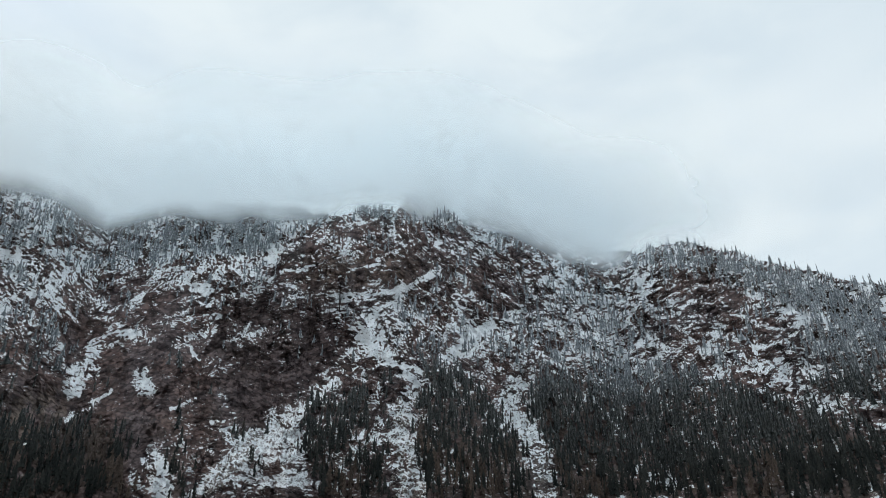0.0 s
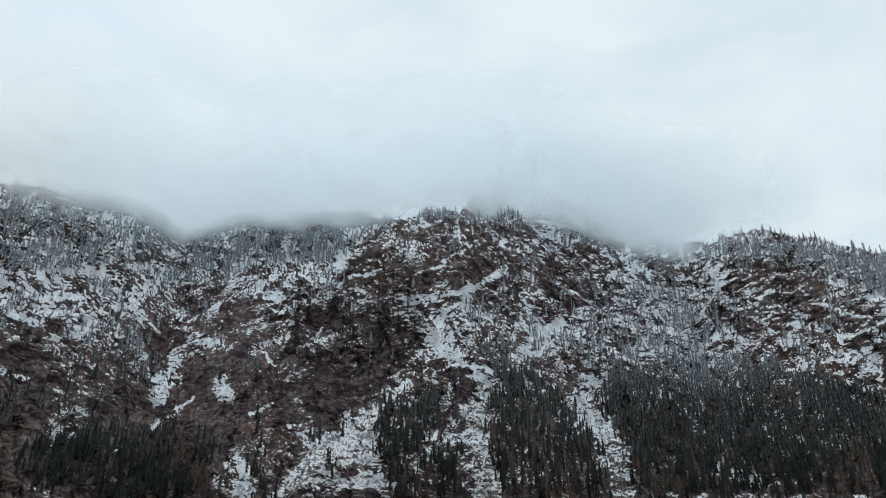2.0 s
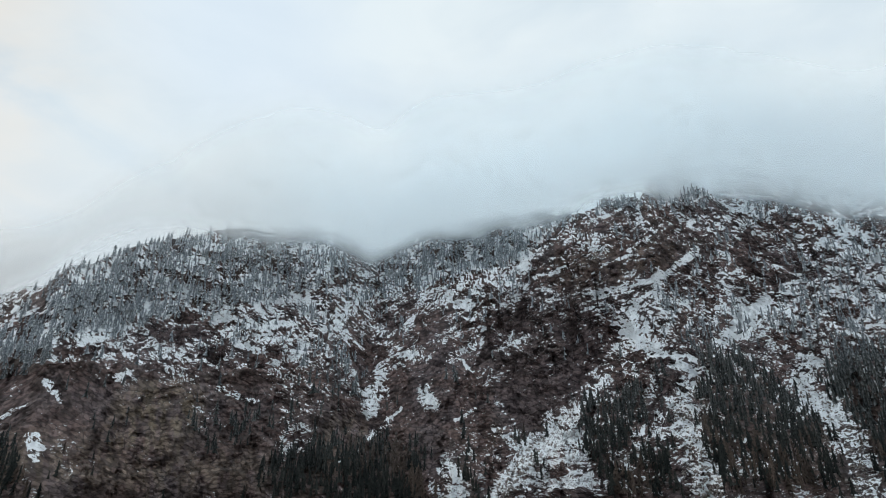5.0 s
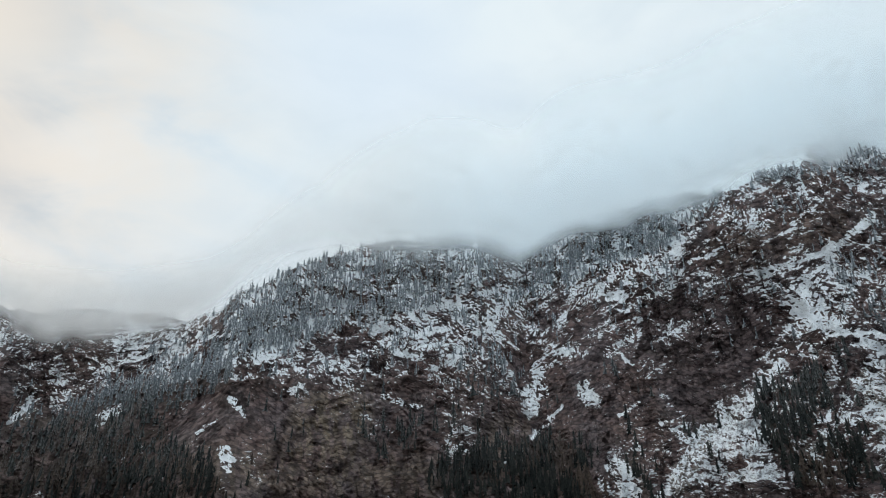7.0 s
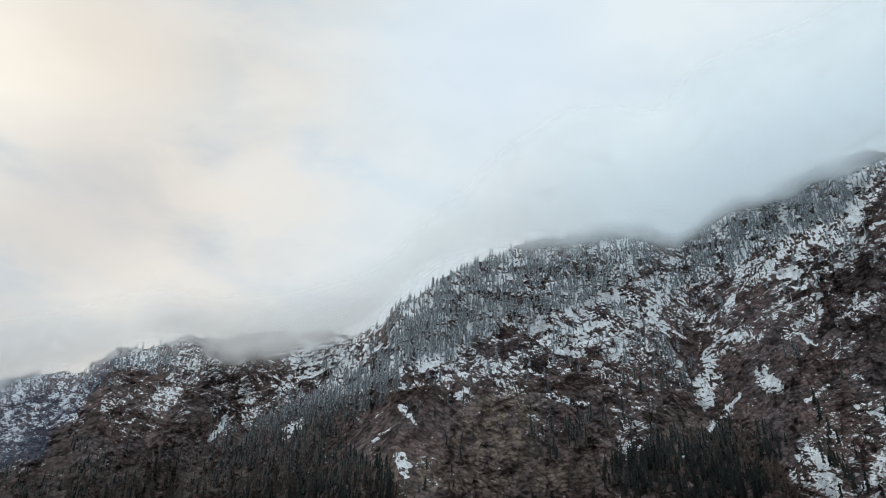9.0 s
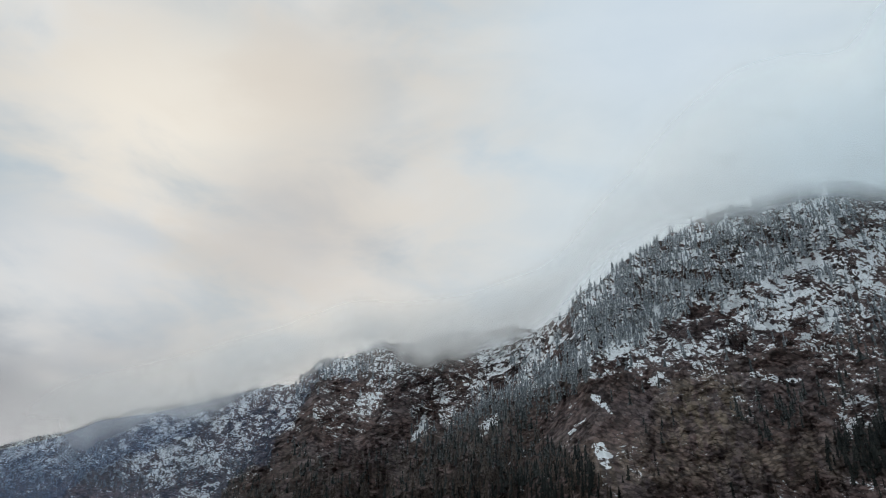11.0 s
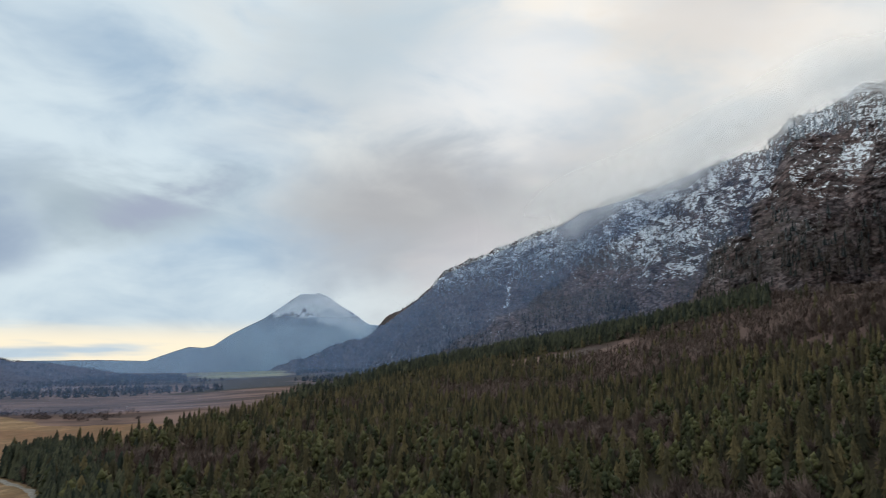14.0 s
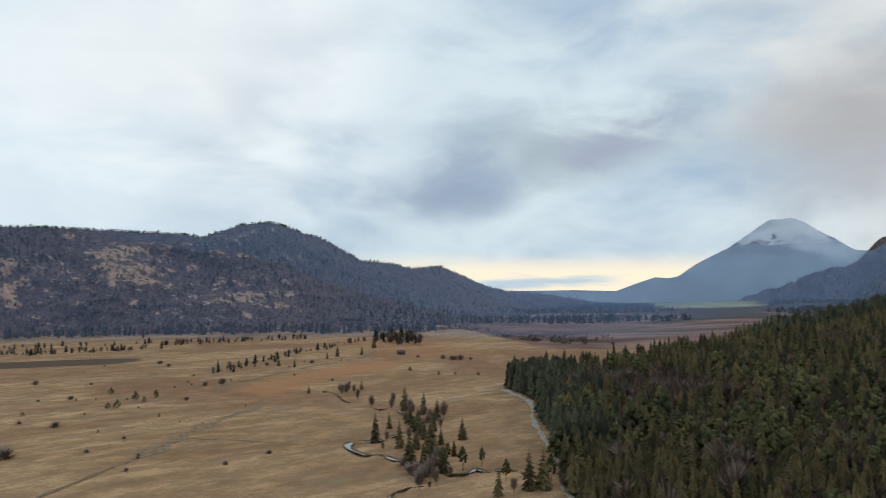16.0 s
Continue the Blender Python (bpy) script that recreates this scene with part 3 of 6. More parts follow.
stand_of(1, (35.4, 10.3), (31.9, 11.5), (24, 11.4), (23.4, 7.6), (36.2, 7.8))
stand_of(0.6, (63.5, 11.8), (59.8, 10.7), (54.2, 10.4), (52.1, 7.4), (62.3, 6.8))
stand_of(0.3, (41.7, 12.7), (36.4, 13.6), (32.8, 12.8), (39.8, 10.6))
stand_of(0.8, (68.4, 10.3), (64.8, 12.1), (60.5, 14), (55, 16.9), (51.9, 17.9), (51.8, 15.7), (56.9, 13), (60.9, 11.1), (64.3, 9.4), (68, 8.4))
stand_of(0.55, (76.2, 8.9), (69.2, 8.7), (64.5, 10.1), (55, 11), (52.2, 7.7), (75.7, 6.7))
stand_of(0.85, (76.3, 14.6), (73, 17.8), (69.1, 18.3), (69.1, 16.4), (73, 16.1), (75.4, 13.8))
bare(0.22, (76.3, 14.6), (73, 17.8), (69.1, 18.3), (69, 15.8), (72.7, 14.9), (75.3, 13.4))
stand_of(0.6, (79, 7.3), (75.8, 11.1), (72.2, 9.9), (65.6, 9.9), (61.5, 12), (59.2, 13.6), (57, 13.5), (55.5, 11), (51.6, 9.6), (53.6, 6), (81.4, 6))
mass(-70, (6.5, 20), (2, 16.6), (2.2, 7.5), (19.2, 7.3), (15.3, 11.8), (11, 15), (8.7, 17.6))
mass(110, (18.5, 20.5), (15.1, 22.1), (9.4, 20.7), (6.9, 19.4), (8.7, 16.8), (11.2, 14), (14.8, 11.5), (16, 12.5), (17.6, 15.1), (19, 17.9))
mass(-45, (24.7, 23.6), (19.6, 22.1), (18.2, 18), (17.3, 14.7), (16.1, 11.8), (20.3, 7.3), (30.8, 6.8), (31.8, 11.1), (26, 18), (29.8, 20.7), (27.7, 22.3))
mass(-50, (1.7, 17.7), (-2.4, 15.4), (-6.8, 7.3), (2.2, 7.5))
mass(-40, (47.2, 15.4), (40.8, 15.7), (35.5, 12), (35.4, 7.8), (49.5, 7.5), (49.1, 10.7))
mass(-45, (52.1, 22.1), (40, 27.2), (30.8, 28.3), (29.4, 24.7), (35.8, 21.5), (42.3, 19.5), (53.1, 15.3))
mass(-90, (77.4, 13.5), (75.7, 15.3), (72.9, 17.5), (69.1, 18.2), (66.5, 15.2), (66.7, 12), (70.7, 7), (75.7, 6.7))
mass(-60, (68.4, 10.3), (60.5, 14), (55, 16.9), (51.9, 17.9), (48.8, 7.7), (67.8, 7.2))
cleft(26, (47.3, 15.8), (47.4, 12.4), (48.2, 9.4))
cleft(16, (53.7, 17.4), (53.9, 14.4), (55, 11))
cleft(18, (37.4, 17.8), (38, 15.3), (37.8, 12.7))
cleft(24, (18.1, 23.6), (18.1, 20.6), (18, 17.8))
cleft(16, (10.9, 23.1), (11.2, 19.3), (11.9, 17.1))
cleft(16, (29.4, 17.9), (28.6, 15.3), (28.3, 12.6))
cleft(18, (-3.6, 25.6), (-3.2, 22.7))
cleft(18, (7.2, 25.9), (7.3, 23.2))
cleft(18, (52.9, 14.5), (53, 11.3), (53.4, 8.5))
cleft(18, (66.8, 14.6), (66.4, 11.2), (68.7, 7.4))

# ledges that run along the face: (bearing, angle) points and how far the rock above them stands back
STEPS = [([(1.0, 26.8), (4, 27.8), (6, 28.9), (9, 27.9), (12, 26.3), (16, 25.2), (21.9, 24.9), (25.4, 23.1), (29.6, 21.9), (31.6, 20.5)], 45), ([(-2, 21.6), (3, 23.0), (9.6, 22.7), (13, 21.8)], -70),
         ([(-32.6, 16.1), (-28, 18.4), (-23.8, 21.2), (-19.9, 23.4), (-16, 23.0)], 35), ([(34.6, 20.6), (39.5, 19.8), (42.2, 17.8), (48.6, 16.6), (54.3, 15.7), (58, 15.0)], 50), ([(33, 14.9), (36.2, 13.6), (41.3, 15.4), (44.9, 15.0), (48.3, 13.2)], 35),
         ([(-15, 19.6), (-10, 20.4), (-5, 19.9), (-1, 18.0)], 25), ([(13, 20.2), (17, 18.8), (22, 18.2), (28, 19.4)], 30), ([(20, 12.4), (26, 13.0), (31, 12.2)], 25)]
SPURS = [([(76.0, 15.0), (78.1, 11.4), (79.4, 7.0)], 120, 1.2), ([(66.4, 18.1), (68.6, 14.7), (70.2, 10.5)], 90, 1.2), ([(30.0, 20.5), (28.0, 16.5), (24.5, 12.0)], 45, 1.6),
         ([(-16, 22), (-12, 18), (-10, 14)], 60, 1.8), ([(50, 22), (56, 17), (60, 11)], 70, 1.8), ([(-2, 29), (-6, 25), (-11, 22)], 50, 1.5)]


def crest(az):
    return np.where(az < 75.4, along(az, CREST_UP), along(az, CREST_UP_FAR)), along(az, CREST_R)


def within(az, up, outline, soft):
    """1 inside an outline, 0 outside, easing over soft degrees on both sides of it."""
    out = np.zeros(np.shape(az))
    a, b = zip(*outline)
    box = (az > min(a) - soft) & (az < max(a) + soft) & (up > min(b) - soft) & (up < max(b) + soft)
    if box.any():
        u, v = az[box], up[box]
        far = near_line(u, v, list(outline) + [outline[0]])
        out[box] = ease(np.where(inside(u, v, list(outline)), far, -far), -soft, soft)
    return out


ARC_AZ = np.arange(-70, 121, 1.0)
ARC = np.concatenate([[0], np.cumsum(np.radians(1.0) * along(ARC_AZ[:-1] + 0.5, CREST_R))]) * 0.85


def face_distance(az, s):
    """How far the face lies from the eye, and at what angle above it, from bearing and the share of the height between foot and crest."""
    top, rc = crest(az)
    top = top + 0.25 + 0.45 * fbm(az, az * 0, az * 0, 1.3, 4, 17)
    low, rf = along(az, FOOT_UP) - 3.0, along(az, FOOT_R) * 0.93
    up = low + (top - low) * s
    r = rf + (rc - rf) * (0.80 * s + 0.20 * s ** 3)
    z = EYE + r * np.tan(np.radians(up))
    far = np.clip(rc / 1500, 0.7, 1.8)
    side = np.interp(az, ARC_AZ, ARC)
    rise = 0.85 * rc * np.radians(up)
    calm = 1 - 0.7 * ease(az, 72, 80)
    flat = az * 0
    push = 60 * fbm(side, 0.3 * r, z, 330, 3, 11) * far
    # buttresses and gullies that run down the face, leaning here and there
    lean_ = 0.55 * fbm(side, 0.3 * r, z, 420, 2, 15)
    push -= 55 * np.maximum(fbm(side + z * lean_, z * 0.16, flat, 130, 3, 21, True), -0.5) * far
    push -= 20 * fbm(side - z * lean_ * 1.4, z * 0.40, flat, 52, 3, 25, True, 0.6) * far
    # the notch and the far buttresses
    push += 150 * np.exp(-(((az - 28.2) / 1.8) ** 2 + ((up - 27) / 4.0) ** 2))
    push -= 230 * np.exp(-(((az - 73.0) / 3.0) ** 2)) * ease(up, 3, 12) - 200 * np.exp(-(((az - 65.0) / 3.0) ** 2)) * ease(up, 6, 14)
    wa, wu = az + 0.35 * fbm(az * 10, up * 10, flat, 14, 3, 89), up + 0.35 * fbm(az * 10, up * 10, flat, 12, 3, 90)
    for back, outline in MASSES:
        push += back * within(wa, wu, outline, 0.9)
    for line, back in STEPS:
        inside_ = ease(az, line[0][0] - 1.0, line[0][0] + 1.0) * (1 - ease(az, line[-1][0] - 1.0, line[-1][0] + 1.0))
        push += back * inside_ * ease(wu - along(wa, line), -0.25, 0.35)
    for line, out, wide in SPURS:
        push -= out * np.exp(-(near_line(wa, wu, line) / wide) ** 2)
    # couloirs are cut in
    for w0, w1, line in RUNS[:3]:
        push += 28 * np.exp(-(near_line(wa, wu, line) / (1.6 * max(w0, w1))) ** 2)
    for deep, line in CLEFTS:
        push += deep * np.exp(-(near_line(wa, wu, line) / 0.30) ** 2)
    # upright ribs and hollows
    calm = calm * (1 - 0.45 * np.exp(-((az - 52) / 8) ** 2))
    close_by = np.clip(r / (0.85 * rc), 0.3, 1.1)
    calm = calm * close_by
    push -= (24 * fbm(side + 0.25 * rise, rise * 0.38, flat, 44, 3, 31, True, 0.55) + 8 * fbm(side - 0.35 * rise, rise * 0.5, flat, 19, 3, 35, True, 0.6)) * calm
    push += 4 * fbm(side, rise, flat, 13, 3, 41, False, 0.7) * calm
    # tilted beds, thrown up and down from one upright block to the next: short walls with ledges over them
    slope = (rc - rf) / np.maximum(0.85 * rc * np.radians(top - low), 60)
    fold = fbm(side, rise, flat, 210, 3, 49)
    for thick, amount, seed, tilts, wide in ((64.0, 0.85, 51, (-9, 14), 110.0), (27.0, 0.42, 61, (16, -20), 46.0), (14.0, 0.25, 71, (-24, 10), 26.0)):
        block = (side + rise * 0.3 + wide * 1.4 * fbm(side, rise, flat, wide * 2.0, 4, seed + 2, False, 0.62)) / wide
        throw = lattice(np.floor(block).astype(np.int64), np.floor(rise / (wide * 1.3) + 0.9 * fbm(side, rise, flat, wide * 2, 3, seed + 3)).astype(np.int64), np.int64(3), seed)
        ca, sa = (np.where(fold > 0, *(f(radians(a)) for a in tilts)) for f in (math.cos, math.sin))
        rough = fbm(side * 0.6, rise, flat, thick * 1.8, 5, seed, False, 0.68)
        bed = (rise * ca - side * sa + thick * 1.9 * rough) / thick + throw
        step = np.floor(bed) + ease(bed - np.floor(bed), 0.66, 0.98)
        push += (step - bed) * thick * slope * amount * ease(fbm(side, rise, flat, thick * 2.4, 3, seed + 5), -0.30, 0.15) * ease(np.abs(fold), 0.0, 0.06) * calm
    hold = ease(s, 0.0, 0.10) * (1 - 0.80 * ease(s, 0.90, 1.0))
    return r + push * hold, up


AZ = np.concatenate([np.arange(-38, 80, 0.075), np.arange(80, 117.01, 0.18)])
SH = np.concatenate([np.linspace(0, 0.2, 22)[:-1], np.linspace(0.2, 1, 320)])
g_az, g_s = np.meshgrid(AZ, SH)
FACE_R, FACE_UP = face_distance(g_az, g_s)
# no overhangs: what hangs over is cut back, and what lies under it brought forward
steep = 0.10 * FACE_R.mean(0)[None] * np.radians(FACE_UP)
FACE_R = 0.5 * (np.maximum.accumulate(FACE_R - steep, 0) + np.minimum.accumulate((FACE_R - steep)[::-1], 0)[::-1]) + steep


def massif_points(az, s):
    """Places on the face, between the points of its sheet."""
    i, j = np.clip(np.interp(s, SH, np.arange(len(SH))), 0, len(SH) - 1.001), np.clip(np.interp(az, AZ, np.arange(len(AZ))), 0, len(AZ) - 1.001)
    a, b = i.astype(int), j.astype(int)
    u, v = i - a, j - b
    r, up = ((g[a, b] * (1 - v) + g[a, b + 1] * v) * (1 - u) + (g[a + 1, b] * (1 - v) + g[a + 1, b + 1] * v) * u for g in (FACE_R, FACE_UP))
    x, y = polar(az, r)
    return x, y, EYE + r * np.tan(np.radians(up)), up


def snow_runs(az, up):
    az = az + 0.40 * fbm(az * 10, up * 10, up * 0, 11, 4, 85, False, 0.7)
    up = up + 0.30 * fbm(az * 10, up * 10, up * 0, 9, 3, 87, False, 0.7)
    best = np.zeros(np.shape(az))
    for w0, w1, line in RUNS:
        v0, v1 = line[0][1], line[-1][1]
        a, b = zip(*line)
        m = 1.6 * max(w0, w1)
        box = (az > min(a) - m) & (az < max(a) + m) & (up > min(b) - m) & (up < max(b) + m)
        t = np.clip((up[box] - v0) / (v1 - v0 if abs(v1 - v0) > 0.1 else 9e9), 0, 1)
        best[box] = np.maximum(best[box], 1 - ease(near_line(az[box], up[box], line, 0.95) / (w0 + (w1 - w0) * t), 0.5, 1.4))
    return best


def stand_share(az, up):
    """How thick the wood stands on the face, 0 to 1."""
    jit = 0.8 * fbm(az * 10, up * 10, up * 0, 14, 4, 81, False, 0.65)
    share = np.zeros(np.shape(az))
    for much, outline in WOODS:
        share = np.maximum(share, much * within(az + jit, up + jit * 0.7, outline, 0.5))
    far = ease(az, 76, 80)
    share = np.maximum(share, far * 0.8 * ease(fbm(az * 10, up * 14, up * 0, 30, 3, 91), -0.45, 0.2))
    share = np.maximum(share, far * ease(2.4 + 1.6 * ease(az, 84, 76) - up, -0.6, 0.6))
    loose = ease(fbm(az * 10, up * 16, up * 0, 16, 3, 95), 0.05, 0.45)
    for much, outline in WALLS:
        loose = loose * (1 - 1.6 * min(much, 0.6) * within(az, up, outline, 0.5))
    share = np.maximum(share, (0.10 + 0.14 * ease(up, 14, 20)) * (1 - far) * loose)
    return share * (1 - 0.95 * snow_runs(az, up))


mx, my = polar(g_az, FACE_R)
mz, mup = EYE + FACE_R * np.tan(np.radians(FACE_UP)), FACE_UP
# back of the crest, going down behind
brx, bry = polar(g_az[-1], np.hypot(mx[-1], my[-1]) * 1.07)
mx, my, mz = (np.vstack([a, b[None]]) for a, b in ((mx, brx), (my, bry), (mz, mz[-1] - 40)))
m_az, m_up = np.vstack([g_az, g_az[-1:]]), np.vstack([mup, mup[-1:]])
wz_az, wz_up = m_az + 0.5 * fbm(m_az * 10, m_up * 10, m_up * 0, 10, 4, 83, False, 0.7), m_up + 0.4 * fbm(m_az * 10, m_up * 10, m_up * 0, 8, 4, 84, False, 0.7)
runs = snow_runs(m_az, m_up)
stands = stand_share(m_az, m_up)
cover = 0.065 + 0.21 * ease(mz, 170, 520) + 0.10 * ease(m_az, 67, 71) * ease(-m_az, -88, -82) * ease(m_up, 6, 10) - 0.20 * ease(m_az, 55, 62) * (1 - 0.7 * ease(m_az, 64, 72)) - 0.17 * ease(m_az, 17, 23) * ease(-m_up, -20, -15) - 0.12 * ease(-m_up, -13, -8)
for much, outline in FIELDS:
    cover += much * within(wz_az, wz_up, outline, 1.0)
walls = np.zeros(m_az.shape)
for much, outline in WALLS:
    walls = np.maximum(walls, min(much, 0.40) * 0.85 * within(wz_az, wz_up, outline, 0.8))
cover -= walls
cover += (0.30 * ease(mz, 330, 480) - 0.12) * ease(stands, 0.4, 0.9)
cover = cover * (1 - 0.55 * ease(-m_up, -5.0, -3.0)) + 0.85 * runs - 0.25 * ease(m_az, 60, 70) * ease(-m_up, -7, -4)
cover += 0.20 * fbm(mx, my, mz, 90, 3, 101)
cracks = np.zeros(m_az.shape)
for deep, line in CLEFTS:
    cracks = np.maximum(cracks, np.exp(-(near_line(wz_az, wz_up, line) / 0.25) ** 2))
cover -= 0.35 * cracks
rubble = within(wz_az, wz_up, FIELDS[7][1], 0.6)
dark_rock = within(wz_az, wz_up, WALLS[2][1], 0.8)
pale_rock = within(wz_az, wz_up, WALLS[9][1], 1.2) + 0.6 * within(wz_az, wz_up, WALLS[8][1], 1.5) * ease(-m_up, -12.5, -9.5) + 0.5 * within(wz_az, wz_up, WALLS[4][1], 1.0) + 0.35 * within(wz_az, wz_up, WALLS[1][1], 1.0)
scrub = np.maximum(ease(fbm(mx, my, mz, 70, 3, 111), -0.1, 0.4) * 0.3, ease(stands, 0.2, 0.7) * 0.75)
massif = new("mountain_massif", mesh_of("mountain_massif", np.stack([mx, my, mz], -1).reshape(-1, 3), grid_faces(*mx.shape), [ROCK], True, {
    "snow": cover, "arc": np.interp(m_az, ARC_AZ, ARC), "rise": 0.85 * along(m_az, CREST_R) * np.radians(m_up), "near": np.clip(np.hypot(mx, my) / (0.85 * along(m_az, CREST_R)), 0.3, 1.2),
    "pale": np.clip(pale_rock, 0, 1), "dark": np.clip(dark_rock, 0, 1), "scrub": scrub, "rubble": rubble}))
tagged(massif, "steep brown limestone mountain face dusted with fresh snow", "mountain", kind="structure")

# ---------------------------------------------------------------- valley floor and the wooded fan, one sheet
FAN_R = [(-60, 420), (0, 380), (30, 380), (50, 430), (63, 620), (70, 800), (78, 1050), (84, 1200), (92, 1300), (99, 1250), (104, 1150), (108, 1000), (113, 760), (118, 640), (122, 560), (132, 460), (140, 400)]
FAN_Z = [(-75, 0), (-60, 85), (0, 85), (30, 85), (50, 88), (63, 104), (70, 128), (78, 143), (84, 124), (92, 93), (99, 62), (104, 40), (108, 22), (113, 10), (118, 4), (122, 1.5), (127, 0), (140, 0)]
FAN_BEND = [(-60, 1.4), (60, 1.4), (83, 1.8), (91, 2.4), (140, 2.4)]
RUST_FIELD = [(152.0, 452), (149.7, 517), (146.3, 559), (142.8, 621), (139.2, 619), (141.0, 554), (144.6, 509), (148.0, 450), (150.1, 424)]
PATH_LINE = [(124.6, 190), (126.6, 222), (127.2, 262), (129.2, 340), (129.4, 392), (131.0, 430), (131.7, 450)]
STREAMS = [([(139.4, 310), (140.2, 303), (141.2, 295), (142.5, 292), (143.8, 290), (143.6, 280), (142.5, 268), (141.2, 268), (139.9, 260), (138.6, 255)], 1.35),
           ([(136.4, 238), (135.6, 241), (134.6, 242), (133.8, 248), (132.7, 244), (131.7, 248), (130.4, 244), (129.0, 240)], 1.5), ([(141.5, 203), (140.5, 212), (139.6, 221), (138.0, 226)], 0.9),
           ([(145.8, 440), (145.0, 432), (144.0, 397), (142.8, 392)], 0.45), ([(141.8, 372), (141.2, 370), (140.1, 375), (139.6, 355), (139.2, 335)], 0.5)]


def ground_z(az, r):
    rs, zs = along(az, FAN_R), along(az, FAN_Z)
    t = np.clip((r - 130) / (rs - 130), 0, None)
    z = zs * np.minimum(t, 1) ** along(az, FAN_BEND) + np.minimum(np.maximum(t - 1, 0) * 6, 12) * ease(zs, 0, 20)
    z = z - 25 * ease(t, 1.08, 1.5) * ease(zs, 5, 40) * ease(az, 86, 96)
    x, y = polar(az, r)
    z = z + 2.0 * fbm(x, y, x * 0, 90, 3, 121) * ease(zs, 2, 30) * ease(r, 100, 300)
    return z + 0.35 * fbm(x, y, x * 0, 45, 3, 131)


def wood_share(az, r):
    """How thick the wood stands on the fan and the floor, 0 to 1."""
    x, y = polar(az, r)
    wob = fbm(x, y, x * 0, 60, 3, 141)
    edge = along(r, [(100, 122.5), (190, 125.2), (230, 127.2), (262, 127.6), (300, 127.6), (340, 128.6), (392, 128.8), (430, 130.3), (452, 131.6), (470, 131.2), (520, 126.5), (600, 121.0), (760, 114.5), (1000, 108.8), (1300, 103.0)])
    share = ease(edge + wob * 0.5 - az, -0.15, 0.35) * ease(r, 60, 110)
    past = along(az, FAN_R) * 1.06
    share = share * (1 - ease(r - past, 0, 40) * ease(az, 76, 82))
    strip = ease(40 + 22 * wob - np.abs(r - (along(az, FAN_R) * 0.885 + wob * 14)), -4, 8) * ease(az, 84, 86) * ease(-az, -98, -95)
    cut = 0.8 * ease(6 + 9 * wob - near_line(x, y, [polar(51.5, 400), polar(54.0, 440), polar(55.5, 470)]), -3, 6)
    return np.clip(share * (1 - strip) * (1 - cut), 0, 1), strip, cut


def bare_share(az, r):
    """Where the wood on the fan is leafless."""
    x, y = polar(az, r)
    return ease(fbm(x, y, x * 0, 120, 4, 301) + 0.75 * ease(r, 600, 760) * ease(-az, -93, -84) * ease(az, 64, 72) + 0.12 * ease(-r, -640, -420) - 0.12, 0.08, 0.26) * (1 - ease(r / along(az, FAN_R), 0.91, 0.94) * ease(az, 78, 84))


R_STEPS = np.concatenate([[0.0], np.geomspace(30, 4960, 180)])
A_FINE = np.concatenate([np.arange(-180, 44, 2.0), np.arange(44, 176, 0.55), np.arange(176, 180.1, 2.0)])
gaz, gr = np.meshgrid(A_FINE, R_STEPS)
gx, gy = polar(gaz, gr)
gx = gx + 0.4 * np.exp(-gr / 12)
gz = ground_z(gaz, gr)
for line, half in STREAMS:
    gz = gz - 1.0 * (1 - ease(near_line(gx, gy, [polar(*q) for q in line]), half * 0.8, half * 0.8 + 1.2))
wood, strip, cut = wood_share(gaz, gr)
wob = fbm(gx, gy, gx * 0, 160, 4, 151)
moor = ease(gr + wob * 110 + 40 * fbm(gx, gy, gx * 0, 45, 3, 155) - along(gaz, [(100, 700), (124, 780), (127, 800), (130.4, 860), (133, 1000), (135.3, 1200), (142, 1500)]), -25, 35) * ease(-gaz, -146, -140)
moor = moor * (1 - ease(fbm(gx * 0.35, gy, gx * 0, 220, 3, 161), 0.18, 0.4) * 0.35)
peat = (ease(26 - np.abs(gr - (678 + wob * 25)), -8, 8) * ease(gaz + 2 * wob, 158, 161))
far_wood = ease(fbm(gx * 0.5, gy, gx * 0, 330, 3, 171) + 0.6 * ease(gr, 1300, 2400) - 0.35, 0.0, 0.2) * ease(gr, 1150, 1400)
far_meadow = ease(fbm(gx * 0.5, gy, gx * 0, 420, 2, 181), 0.05, 0.3) * ease(gr, 2000, 2600)
far_meadow = np.maximum(far_meadow, ease(gaz + wob, 112, 113.5) * ease(-gaz + wob, -120.5, -118) * ease(gr, 2400, 2600) * ease(-gr, -4200, -3900))
rust = np.clip(0.8 * np.exp(-(((gaz - 140.5) / 3.0) ** 2 + ((gr - 860) / 80) ** 2)) + 0.8 * np.exp(-(((gaz - 137.5) / 4.0) ** 2 + ((gr - 720) / 70) ** 2)), 0, 1)
rust = np.maximum(rust, within(gaz + 0.5 * wob, np.log(gr) * 20, [(a, math.log(b) * 20) for a, b in RUST_FIELD], 0.35))
ground = new("ground", mesh_of("ground", np.stack([gx, gy, gz], -1).reshape(-1, 3), grid_faces(*gx.shape), [GROUND], True,
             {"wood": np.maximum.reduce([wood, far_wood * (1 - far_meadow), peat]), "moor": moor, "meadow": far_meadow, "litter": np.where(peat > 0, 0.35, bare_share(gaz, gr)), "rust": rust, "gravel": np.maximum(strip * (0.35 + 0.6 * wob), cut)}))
tagged(ground, "flat valley floor of dry straw-coloured grass and brown moor", "ground", kind="structure")


